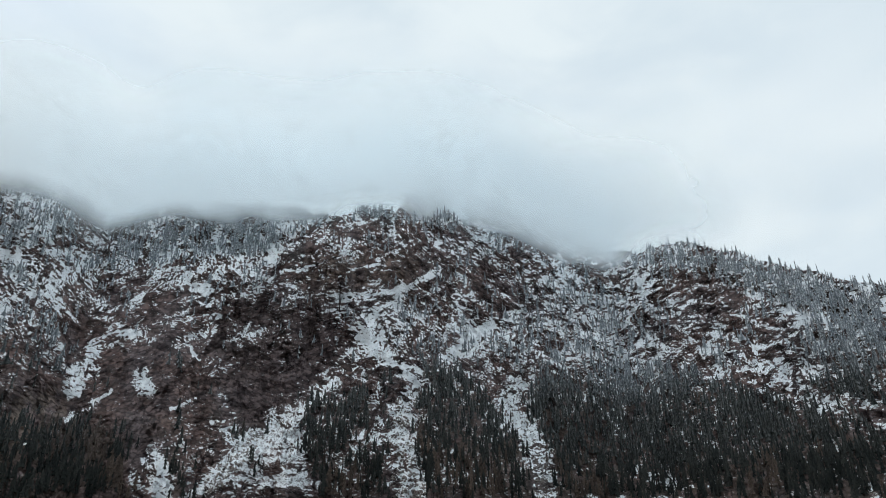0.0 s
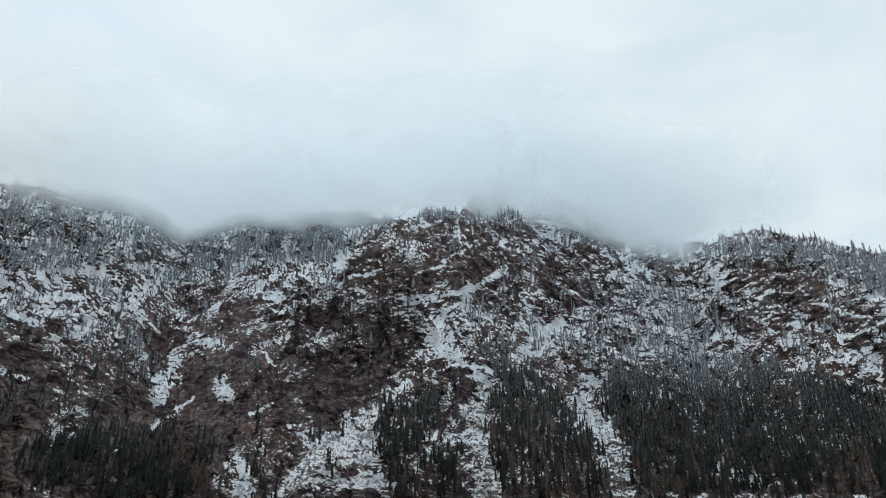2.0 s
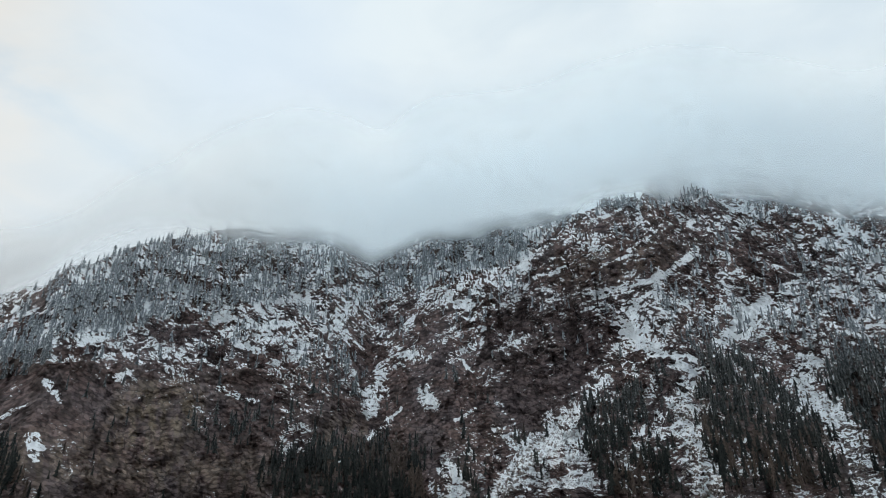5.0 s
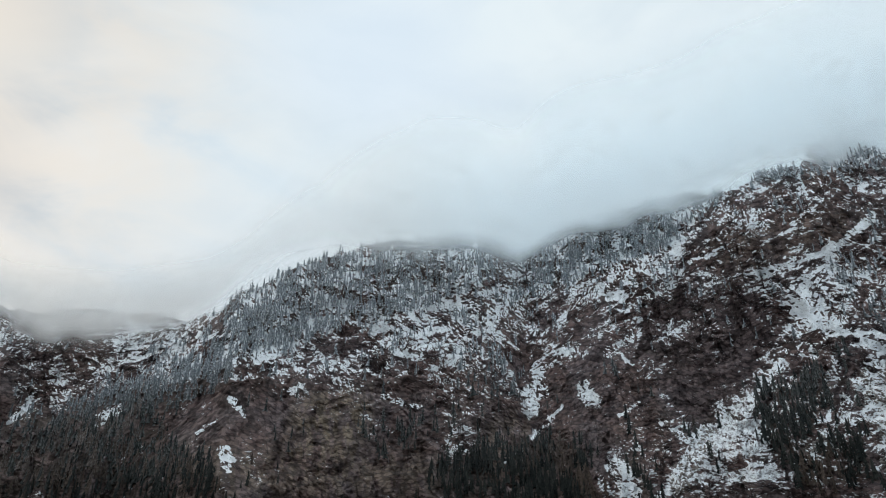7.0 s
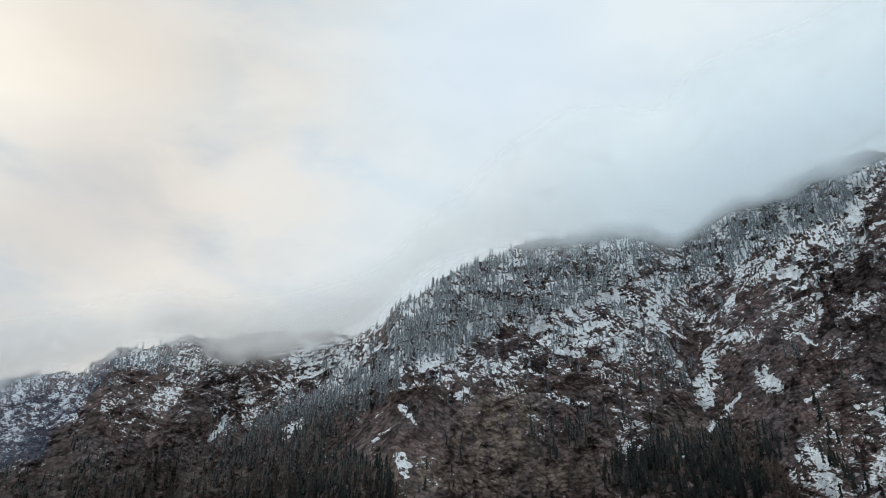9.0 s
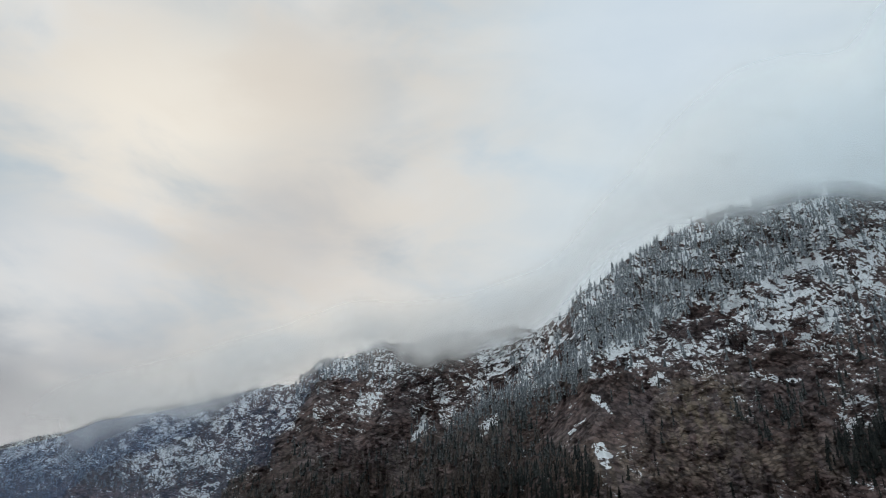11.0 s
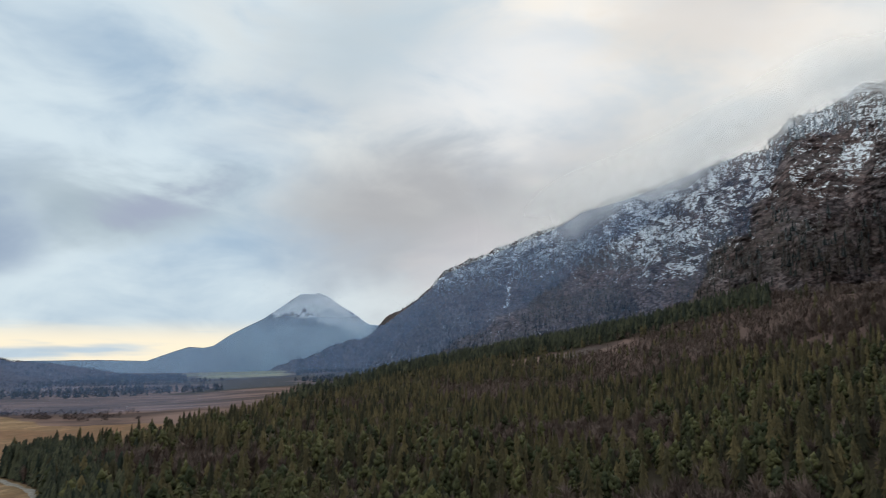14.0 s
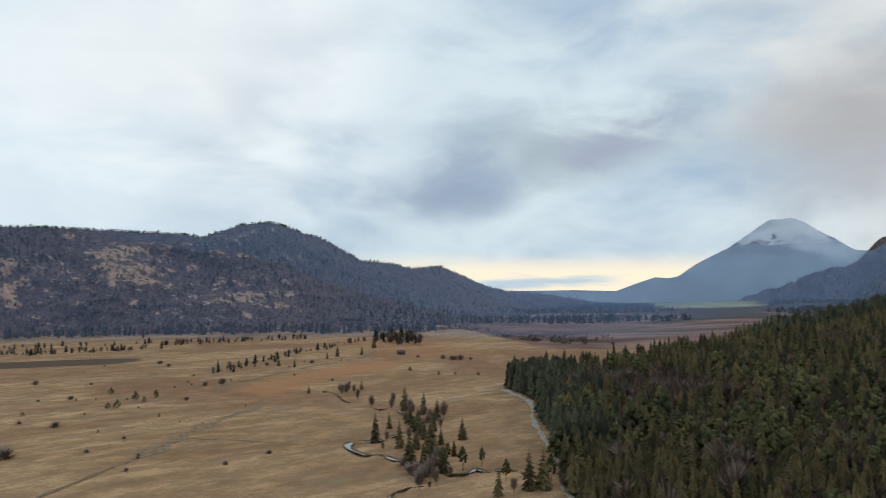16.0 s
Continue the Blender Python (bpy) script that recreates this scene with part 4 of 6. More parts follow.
# ---------------------------------------------------------------- hills across the valley, far peak, far hills
def ridge_object(name, az0, az1, step, rows, crest_up, crest_r, foot_r, amount, mat, label, seed, values=None, foot_z=-6.0):
    az, s = np.meshgrid(np.arange(az0, az1 + 0.001, step), np.linspace(0, 1, rows))
    rc, rf = along(az, crest_r), along(az, foot_r)
    low = np.degrees(np.arctan2(foot_z - EYE, rf))
    up = low + (along(az, crest_up) - low) * s
    r = rf + (rc - rf) * s ** 0.85
    x, y = polar(az, r)
    z = EYE + r * np.tan(np.radians(up))
    push = amount * (fbm(x, y, z, amount * 5, 4, seed) - 0.7 * fbm(x, y, z * 0.5, amount * 2.2, 3, seed + 9, True))
    r = r + push * ease(s, 0, 0.12) * (1 - ease(s, 0.85, 1.0))
    x, y = polar(az, r)
    z = EYE + r * np.tan(np.radians(up))
    bx, by = polar(az[-1], r[-1] * 1.05)
    x, y, z = (np.vstack([a, b[None]]) for a, b in ((x, bx), (y, by), (z, z[-1] - 30)))
    az, up = np.vstack([az, az[-1:]]), np.vstack([up, up[-1:]])
    ob = new(name, mesh_of(name, np.stack([x, y, z], -1).reshape(-1, 3), grid_faces(*x.shape), [mat], True, values(az, up, x, y, z) if values else None))
    return tagged(ob, label, "hill" if "hill" in name else "mountain", kind="structure"), (x, y, z, az, up)


HILL_UP = [(122, -1.2), (125.9, -0.6), (128.5, -0.2), (131.2, 0.0), (133, 0.4), (135.2, 1.4), (136.6, 2.0), (138.8, 1.8), (140.6, 2.2), (142.9, 2.4), (144.2, 3.1), (146, 4.1), (147.8, 4.6), (148.7, 5.0), (150, 5.3),
           (152.1, 5.1), (153.7, 4.5), (155, 4.0), (156.2, 4.2), (161, 4.3), (165.6, 4.4), (170, 4.2), (200, 3.8)]
HILL_R = [(122, 3400), (126, 3100), (132, 2500), (140, 1900), (150, 1650), (168, 1450), (200, 1450)]
HILL_FOOT = [(122, 2400), (125, 1900), (129, 1350), (135, 1180), (140, 1110), (150, 1090), (168, 1060), (200, 1050)]


def heath_values(az, up, x, y, z):
    n = 2.3 * fbm(x, y, z, 22, 4, 201, False, 0.8) - 0.06
    h = ease(n + 1.2 * np.exp(-(((az - 160.5) / 3.2) ** 2 + ((up - 1.7) / 1.5) ** 2)) + 0.7 * np.exp(-(((az - 150) / 5) ** 2 + ((up + 0.5) / 1.0) ** 2)) + 0.6 * np.exp(-(((az - 168) / 2) ** 2 + ((up - 0.5) / 1.5) ** 2)), 0.25, 0.85)
    return {"heath": h * ease(az, 143, 151), "snow": np.full(np.shape(az), -1.0)}


_, hill_pts = ridge_object("wooded_hill", 122, 200, 0.2, 60, HILL_UP, HILL_R, HILL_FOOT, 55, HILL, "low hill of bare brown woods with straw-coloured heath clearings", 211, heath_values)
PEAK_UP = [(102, 2.9), (104.0, 3.4), (105.4, 2.9), (106.5, 3.0), (107.6, 3.8), (108.9, 4.55), (109.6, 5.1), (110.4, 5.4), (111.2, 5.3), (111.8, 5.35), (112.7, 4.7), (113.4, 4.2), (114.6, 3.3), (115.8, 2.7), (117.0, 2.05), (118.2, 1.2), (118.9, 1.05), (119.9, 1.12), (121.0, 0.75), (123.5, -0.2), (124.6, -0.6), (126, -0.8)]


def peak_values(az, up, x, y, z):
    top = ease(up + 0.9 * fbm(x, y, z, 120, 4, 221, True), 2.6, 5.0) * 1.0 + 0.95 * np.exp(-(((az - 106.6) / 1.8) ** 2 + ((up - 2.7) / 0.8) ** 2)) + 0.55 * np.exp(-(((az - 108.9) / 1.5) ** 2 + ((up - 3.9) / 0.9) ** 2))
    return {"heath": 0.75 * np.exp(-(((az - 113.5) / 0.8) ** 2 + ((up - 1.2) / 0.3) ** 2)), "snow": -0.1 + 1.15 * top}


ridge_object("far_peak", 102, 126, 0.09, 70, PEAK_UP, [(102, 4700), (126, 4700)], [(102, 4250), (126, 4250)], 200, HILL, "distant blue mountain peak with snow on its top", 231, peak_values)
FAR_HILL_UP = [(118, 0.0), (122, 0.05), (126, 0.12), (130, 0.05), (134, -0.1), (140, -0.4)]
ridge_object("far_hill", 118, 140, 0.25, 14, FAR_HILL_UP, [(118, 4900), (140, 4900)], [(118, 4700), (140, 4700)], 30, HILL, "pale blue hills closing the far end of the valley", 241,
             lambda az, up, x, y, z: {"heath": np.zeros(np.shape(az)), "snow": np.full(np.shape(az), -1.0)})


# ---------------------------------------------------------------- trees
def conifer(tiers, points, seed, slim=0.17, over=2.5):
    """A spruce of height 1: skirts of drooping boughs round a stem. Points, triangles."""
    rnd = np.random.default_rng(seed)
    co, tri, tip = [], [], []
    for i in range(tiers):
        t = i / tiers
        z0, z1 = 0.10 + 0.90 * (t ** 0.9), 0.10 + 0.90 * min(1, ((i + over) / tiers) ** 0.9)
        rad = slim * (1 - t) ** 0.85 * (0.85 + 0.3 * rnd.random()) + 0.012
        a0 = rnd.random() * 6.28
        base = len(co)
        co.append((0, 0, z1))
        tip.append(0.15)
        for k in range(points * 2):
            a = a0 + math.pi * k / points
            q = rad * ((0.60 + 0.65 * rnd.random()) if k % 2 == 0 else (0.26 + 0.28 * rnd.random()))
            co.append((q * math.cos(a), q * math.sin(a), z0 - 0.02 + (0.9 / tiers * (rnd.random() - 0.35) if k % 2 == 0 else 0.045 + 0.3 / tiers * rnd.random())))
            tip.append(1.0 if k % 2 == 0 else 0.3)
        for k in range(points * 2):
            tri.append((base, base + 1 + k, base + 1 + (k + 1) % (points * 2)))
    return np.array(co), np.array(tri), np.array(tip)


def bare_crown(twigs, seed, thin=1.0):
    """A leafless broad crown: many thin twigs spreading up from a stem."""
    rnd = np.random.default_rng(seed)
    co, tri = [], []
    for i in range(twigs):
        a, f = rnd.random() * 6.28, rnd.random()
        z0 = 0.18 + 0.45 * rnd.random()
        out, z1 = 0.30 * math.sqrt(f), min(1.0, z0 + 0.22 + 0.30 * rnd.random())
        ca, sa = math.cos(a), math.sin(a)
        wd = (0.020 + 0.018 * rnd.random()) * thin
        base = len(co)
        co += [(out * 0.3 * ca - wd * sa, out * 0.3 * sa + wd * ca, z0), (out * 0.3 * ca + wd * sa, out * 0.3 * sa - wd * ca, z0 + 0.02), (out * ca, out * sa, z1 * (1 - 0.25 * f))]
        tri.append((base, base + 1, base + 2))
    return np.array(co), np.array(tri)


def pine_crown(clumps, seed):
    """A rounded pine crown out of ragged clumps."""
    rnd = np.random.default_rng(seed)
    co, tri = [], []
    for i in range(clumps):
        t = (i + 0.5) / clumps
        a, z = i * 2.4 + rnd.random(), 0.32 + 0.62 * t
        out = 0.17 * math.sin(math.pi * min(1, 0.25 + 0.8 * t)) * (0.6 + 0.5 * rnd.random())
        q = (0.085 + 0.05 * rnd.random()) * (9.0 / max(clumps, 9)) ** 0.4
        base = len(co)
        c = np.array((out * math.cos(a), out * math.sin(a), z))
        ring = [c + np.array((q * math.cos(k * 1.257 + a), q * math.sin(k * 1.257 + a), 0)) * (0.45 + 0.95 * rnd.random()) + (0, 0, 0.10 * (rnd.random() - 0.55)) for k in range(5)]
        co += [c + (0.03 * rnd.normal(), 0.03 * rnd.normal(), q * (1.0 + 0.9 * rnd.random())), *ring, c - (0, 0, q * 0.9)]
        for k in range(5):
            tri += [(base, base + 1 + k, base + 1 + (k + 1) % 5), (base + 6, base + 1 + (k + 1) % 5, base + 1 + k)]
    return np.array(co), np.array(tri)


def plant(name, templates, xyz, tall, mat, label, category="forest", wide=1.0):
    """Very many trees as one joined stand."""
    if not len(xyz):
        return None
    co_all, tri_all, tint_all, tip_all, start = [], [], [], [], 0
    pick = rng.integers(0, len(templates), len(xyz))
    turn, tint = rng.random(len(xyz)) * 6.283, np.clip(rng.normal(0.42, 0.36, len(xyz)), 0, 1)
    fat = wide * (0.8 + 0.45 * rng.random(len(xyz)))
    for k, (co, tri, *more) in enumerate(templates):
        who = np.where(pick == k)[0]
        if not len(who):
            continue
        c, s = np.cos(turn[who])[:, None], np.sin(turn[who])[:, None]
        h = tall[who][:, None]
        x = (co[None, :, 0] * c - co[None, :, 1] * s) * h * fat[who][:, None] + xyz[who, 0:1]
        y = (co[None, :, 0] * s + co[None, :, 1] * c) * h * fat[who][:, None] + xyz[who, 1:2]
        z = co[None, :, 2] * h + xyz[who, 2:3] - 0.04 * h
        co_all.append(np.stack([x, y, z], -1).reshape(-1, 3))
        tri_all.append((tri[None] + (np.arange(len(who)) * len(co))[:, None, None] + start).reshape(-1, 3))
        tint_all.append(np.repeat(tint[who], len(co)))
        tip_all.append(np.tile(more[0] if more else np.full(len(co), 0.85), len(who)))
        start += len(who) * len(co)
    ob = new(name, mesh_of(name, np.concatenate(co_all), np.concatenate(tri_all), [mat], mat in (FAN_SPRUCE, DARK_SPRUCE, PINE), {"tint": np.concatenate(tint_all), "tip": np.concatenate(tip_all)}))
    return tagged(ob, label, category, kind="stuff")


FAR_SPRUCE = [conifer(3, 3, s, 0.16, 1.7) for s in range(6)]
FACE_SPRUCE = [conifer(4, 2, 200 + s, 0.19, 1.7) for s in range(8)]
FOOT_SPRUCE = [conifer(5, 4, 10 + s, 0.16, 1.7) for s in range(6)]
MID_SPRUCE = [conifer(6, 4, 20 + s, 0.135) for s in range(6)]
NEAR_SPRUCE = [conifer(9, 6, 40 + s, 0.17) for s in range(6)]
FAR_BARE, MID_BARE = [bare_crown(14, 60 + s, 1.15) for s in range(3)], [bare_crown(62, 70 + s, 0.72) for s in range(4)]
PINES = [pine_crown(13, 80 + s) for s in range(5)]

# on the face of the massif
n_try = 170000
t_az, t_s = rng.uniform(-44, 112, n_try), rng.uniform(0.10, 0.995, n_try) ** 0.9
tx, ty, tz, tup = massif_points(t_az, t_s)
share = stand_share(t_az + rng.normal(0, 0.15, n_try), tup + rng.normal(0, 0.25, n_try))
clump = ease(fbm(t_az * 10, tup * 10, tup * 0, 9, 3, 97), -0.35, 0.35)
share = share * (1 - (0.40 + 0.35 * ease(tup, 7, 9)) * ease(t_az, 62, 66) * ease(-t_az, -90, -84))
keep = rng.random(n_try) < share * (0.34 + 0.30 * ease(tz, 300, 460) + 0.06 * ease(t_az, 76, 82)) * (0.45 + 0.75 * clump)
knoll_az = np.concatenate([rng.uniform(4.9, 8.2, 22), rng.uniform(-40, 54, 420), rng.uniform(70, 76, 20), rng.uniform(78, 104, 160)])
knoll_az = knoll_az[(knoll_az < 8.6) & (knoll_az > 4.5) | (knoll_az < -17) | (knoll_az > 10.5)]
kx, ky, kz, _ = massif_points(knoll_az, rng.uniform(0.975, 0.998, len(knoll_az)))
face_xyz = np.concatenate([np.stack([tx, ty, tz], -1)[keep], np.stack([kx, ky, kz], -1)])
face_az = np.concatenate([t_az[keep], knoll_az])
face_r = np.hypot(face_xyz[:, 0], face_xyz[:, 1])
tall = face_r * np.radians(along(face_r, [(400, 1.5), (700, 1.25), (1400, 0.90), (2000, 0.62), (3500, 0.35)])) * rng.uniform(0.5, 1.2, len(face_r)) * (1 - 0.35 * ease(face_az, 72, 82))
close = face_r < 760
brown = rng.random(len(face_r)) < 0.75 * ease(fbm(face_az * 10, face_xyz[:, 2] * 0.4, face_r * 0, 26, 3, 99) + 0.25 * ease(-face_xyz[:, 2], -190, -110), 0.1, 0.45) * close
brown |= rng.random(len(face_r)) < 0.5 * ease(face_az, 54, 60) * ease(-face_az, -96, -84) * ease(-face_xyz[:, 2], -330, -200)
plant("mountain_spruce", FACE_SPRUCE, face_xyz[~close & ~brown], tall[~close & ~brown], SPRUCE, "dark spruces on ledges and gullies, frosted white higher up")
plant("mountain_foot_spruce", FOOT_SPRUCE, face_xyz[close & ~brown], tall[close & ~brown], SPRUCE, "dark spruces in dense stands at the mountain's foot")
plant("mountain_foot_larch", FOOT_SPRUCE, face_xyz[brown], tall[brown], LARCH, "bare brown larches among the spruces at the mountain's foot")

# on the fan
area = 38000
f_az = rng.uniform(46, 133, area)
f_r = np.sqrt(rng.uniform(120 ** 2, 1420 ** 2, area))
f_share, _, _ = wood_share(f_az, f_r)
fx, fy = polar(f_az, f_r)
bare_zone = bare_share(f_az, f_r)
keep = (rng.random(area) < f_share) & (f_r < along(f_az, FAN_R) * 1.10)
f_az, f_r, fx, fy, bare_zone = (a[keep] for a in (f_az, f_r, fx, fy, bare_zone))
fz = ground_z(f_az, f_r)
fan_xyz = np.stack([fx, fy, fz], -1)
roll = rng.random(len(fx))
young = (f_r < 262) & (f_az > 100)
is_bare = roll < np.where(young, 0.62, 0.17 + 0.80 * bare_zone)
is_pine = ~is_bare & (rng.random(len(fx)) < ease(-f_r, -760, -300) * 0.34)
edge_row = (f_r > along(f_az, FAN_R) * 0.925) & (f_az > 76) & (f_az < 113)
is_bare &= ~edge_row
is_pine &= ~edge_row
is_spruce = ~is_bare & ~is_pine & ~edge_row
height = rng.uniform(9.5, 21.5, len(fx)) * np.where(young & (rng.random(len(fx)) < 0.85), 0.48, 1.0)
# the stretch of wood by the path is built tree by tree further down
single = (f_r > 150) & (f_r < 300) & (f_az > 107)
for lo, hi, kinds in ((0, 420, NEAR_SPRUCE), (420, 760, MID_SPRUCE), (760, 2000, FAR_SPRUCE)):
    q = is_spruce & (f_r >= lo) & (f_r < hi) & ~single
    plant("spruce_forest", kinds, fan_xyz[q], height[q], FAN_SPRUCE, "dense dark green spruce forest on the rising fan", wide=1.1)
    q = is_bare & (f_r >= lo) & (f_r < hi) & ~single
    plant("bare_forest", FAR_BARE if lo > 700 else MID_BARE, fan_xyz[q], height[q] * 0.85, TWIGS, "leafless brown broadleaved trees among the spruces")
plant("fan_edge_spruce", FAR_SPRUCE, fan_xyz[edge_row], height[edge_row] * 1.25, DARK_SPRUCE, "dark spruces in a close row along the fan's upper edge", wide=1.2)
q = is_pine & ~single
plant("pine_forest", PINES, fan_xyz[q], height[q] * 0.9, PINE, "olive green pines in the near part of the forest")

# on the hill across the valley, along its foot and over the far floor
hx, hy, hz, haz, hup = hill_pts
hi_, hj_ = rng.integers(0, hx.shape[0] - 2, 15000), rng.integers(0, hx.shape[1] - 1, 15000)
u, v = rng.random((2, 15000))
h_xyz = np.stack([a[hi_, hj_] * (1 - u) * (1 - v) + a[hi_ + 1, hj_] * u * (1 - v) + a[hi_, hj_ + 1] * (1 - u) * v + a[hi_ + 1, hj_ + 1] * u * v for a in (hx, hy, hz)], -1)
hv = heath_values(haz, hup, hx, hy, hz)["heath"][hi_, hj_]
keep = (rng.random(15000) > hv * 0.72) & (haz[hi_, hj_] < 182)
h_xyz = h_xyz[keep]
ck, cu = rng.integers(0, hx.shape[1] - 1, 1500), rng.random(1500)
h_xyz = np.concatenate([h_xyz, np.stack([(a[-2, ck] * (1 - cu) + a[-2, ck + 1] * cu) for a in (hx, hy, hz)], -1) - (0, 0, 3.0)])
dark = rng.random(len(h_xyz)) < ease(fbm(h_xyz[:, 0], h_xyz[:, 1], h_xyz[:, 2], 170, 3, 311), -0.10, 0.35) * 0.55 + 0.05
dark[-1500:] &= rng.random(1500) < 0.1
plant("hill_spruce", FAR_SPRUCE, h_xyz[dark], rng.uniform(6, 11, dark.sum()), SPRUCE, "dark spruces scattered over the hill", wide=1.6)
plant("hill_bare_wood", FAR_BARE, h_xyz[~dark], rng.uniform(6, 11, (~dark).sum()), HILL_TWIGS, "bare brown woods covering the hill", wide=1.5)

# ---------------------------------------------------------------- woods on the floor: rows, hill foot, far side
def scatter(count, az0, az1, r_of, spread):
    az = rng.uniform(az0, az1, count)
    r = along(az, r_of) + rng.normal(0, spread, count)
    x, y = polar(az, r)
    return np.stack([x, y, ground_z(az, r)], -1)


row = np.concatenate([scatter(120, 157.5, 172, [(150, 800), (172, 770)], 10), scatter(110, 147, 158, [(147, 930), (158, 850)], 14), scatter(60, 152, 172, [(152, 880), (172, 850)], 10), scatter(90, 142, 154.5, [(142.1, 903), (142.8, 858), (146.3, 746), (148.9, 659), (151.9, 591), (154.3, 535)], 9)])
plant("field_spruce_row", MID_SPRUCE, row[::3], rng.uniform(3.5, 8, len(row[::3])), SPRUCE, "rows of small spruces along the field ditches", "tree row", 1.9)
plant("field_bare_row", MID_BARE, row[1::2], rng.uniform(3, 8, len(row[1::2])), SHRUB, "rows of bare brown shrubs along the field ditches", "tree row", 1.4)
foot = np.concatenate([scatter(520, 137, 176, [(137, 1105), (144, 1060), (150, 1068), (176, 1030)], 24), scatter(46, 138.2, 141.8, [(138, 850), (141.8, 905)], 38)])
dark = rng.random(len(foot)) < 0.4
plant("hill_foot_spruce", MID_SPRUCE, foot[dark], rng.uniform(9, 17, dark.sum()), SPRUCE, "dark spruces along the foot of the hill", "wood", 1.7)
plant("hill_foot_bare_wood", MID_BARE, foot[~dark], rng.uniform(8, 14, (~dark).sum()), TWIGS, "bare brown trees along the foot of the hill", "wood", 1.8)
b_az, b_r = rng.uniform(104, 140, 9000), np.sqrt(rng.uniform(900 ** 2, 3200 ** 2, 9000))
bx, by = polar(b_az, b_r)
belt = fbm(bx * 0.5 + by * 0.2, by, bx * 0, 260, 3, 401) + 0.45 * ease(b_r, 1500, 2600) + 0.5 * np.exp(-((b_az - 134) / 2.5) ** 2) * ease(-b_r, -1500, -1100)
keep = (belt > 0.20) & (b_r > 1050) & ~((b_az > 112) & (b_az < 120) & (b_r > 2300))
belt_xyz = np.stack([bx, by, ground_z(b_az, b_r)], -1)[keep]
dark = rng.random(len(belt_xyz)) < 0.55
plant("valley_spruce_belt", FAR_SPRUCE, belt_xyz[dark], rng.uniform(9, 16, dark.sum()), SPRUCE, "belts of dark spruce across the far moor", "wood", 2.2)
plant("valley_bare_belt", FAR_BARE, belt_xyz[~dark], rng.uniform(7, 12, (~dark).sum()), TWIGS, "belts of bare birch and alder across the far moor", "wood", 2.4)

bog_az = rng.uniform(123, 139, 1500)
bog_r = along(bog_az, [(123, 800), (127, 825), (130.4, 880), (133, 1010), (135.3, 1130), (139, 1000)]) + np.abs(rng.normal(0, 70, 1500))
bog = np.stack([*polar(bog_az, bog_r), ground_z(bog_az, bog_r)], -1)[fbm(bog_az * 10, bog_r * 0.3, bog_r * 0, 12, 3, 411) > -0.12]
plant("bog_scrub", FAR_BARE, bog, rng.uniform(2.0, 5.5, len(bog)), HILL_TWIGS, "dark leafless scrub along the edge of the moor", "scrub", 2.0)

# stones lying on the snow fan and in the couloirs
s_az, s_up = rng.uniform(-8, 18, 9000), rng.uniform(6.5, 15, 9000)
top, _ = crest(s_az)
low = along(s_az, FOOT_UP) - 3.0
sx, sy, sz, sup = massif_points(s_az, (s_up - low) / (top + 0.25 - low))
keep = rng.random(9000) < 0.75 * snow_runs(s_az, sup)
octa = np.array([(1, 0, 0), (0, 1, 0), (-1, 0, 0), (0, -1, 0), (0, 0, 0.9), (0.2, 0.1, -0.8)]) * 0.5 + rng.normal(0, 0.07, (6, 3))
octa_t = np.array([(0, 1, 4), (1, 2, 4), (2, 3, 4), (3, 0, 4), (1, 0, 5), (2, 1, 5), (3, 2, 5), (0, 3, 5)])
plant("scree", [(octa, octa_t), (octa * (1.3, 0.8, 0.7), octa_t)], np.stack([sx, sy, sz], -1)[keep], rng.uniform(1.0, 4.0, keep.sum()), STONE, "grey boulders strewn over the snowy scree fan", "scree")


# ---------------------------------------------------------------- stream, path, ditch
def smooth_line(points, step=2.0):
    pts = np.array([polar(*q) for q in points])
    out = []
    for i in range(len(pts) - 1):
        p0, p1, p2, p3 = pts[max(i - 1, 0)], pts[i], pts[i + 1], pts[min(i + 2, len(pts) - 1)]
        n = max(2, int(np.linalg.norm(p2 - p1) / step))
        for t in np.arange(n) / n:
            out.append(0.5 * (2 * p1 + (p2 - p0) * t + (2 * p0 - 5 * p1 + 4 * p2 - p3) * t * t + (3 * p1 - p0 - 3 * p2 + p3) * t ** 3))
    return np.array(out + [pts[-1]])


def ribbon(name, points, half, sides, mat, label, category, seed):
    """A strip along a line; sides: (share of the half-width, height) across it."""
    line = smooth_line(points)
    go = np.gradient(line, axis=0)
    go /= np.linalg.norm(go, axis=1, keepdims=True) + 1e-9
    line = line + np.stack([-go[:, 1], go[:, 0]], 1) * (1.6 * fbm(line[:, 0], line[:, 1], line[:, 0] * 0, 9, 3, 77))[:, None]
    go = np.gradient(line, axis=0)
    go /= np.linalg.norm(go, axis=1, keepdims=True) + 1e-9
    nor = np.stack([-go[:, 1], go[:, 0]], 1)
    ends = ease(np.minimum(np.arange(len(line)), np.arange(len(line))[::-1]) * 2.0, 0, 16)
    wide = half * (1 + 1.5 * fbm(line[:, 0], line[:, 1], line[:, 0] * 0, 11, 3, seed)) * (0.15 + 0.85 * ends)
    az, r = np.degrees(np.arctan2(-line[:, 0], line[:, 1])), np.hypot(line[:, 0], line[:, 1])
    z = ground_z(az, r)
    co = np.stack([np.stack([line[:, 0] + nor[:, 0] * wide * a, line[:, 1] + nor[:, 1] * wide * a, z + h], -1) for a, h in sides])
    ob = new(name, mesh_of(name, co.reshape(-1, 3), grid_faces(len(sides), len(line)), [mat], True))
    return tagged(ob, label, category, kind="structure")


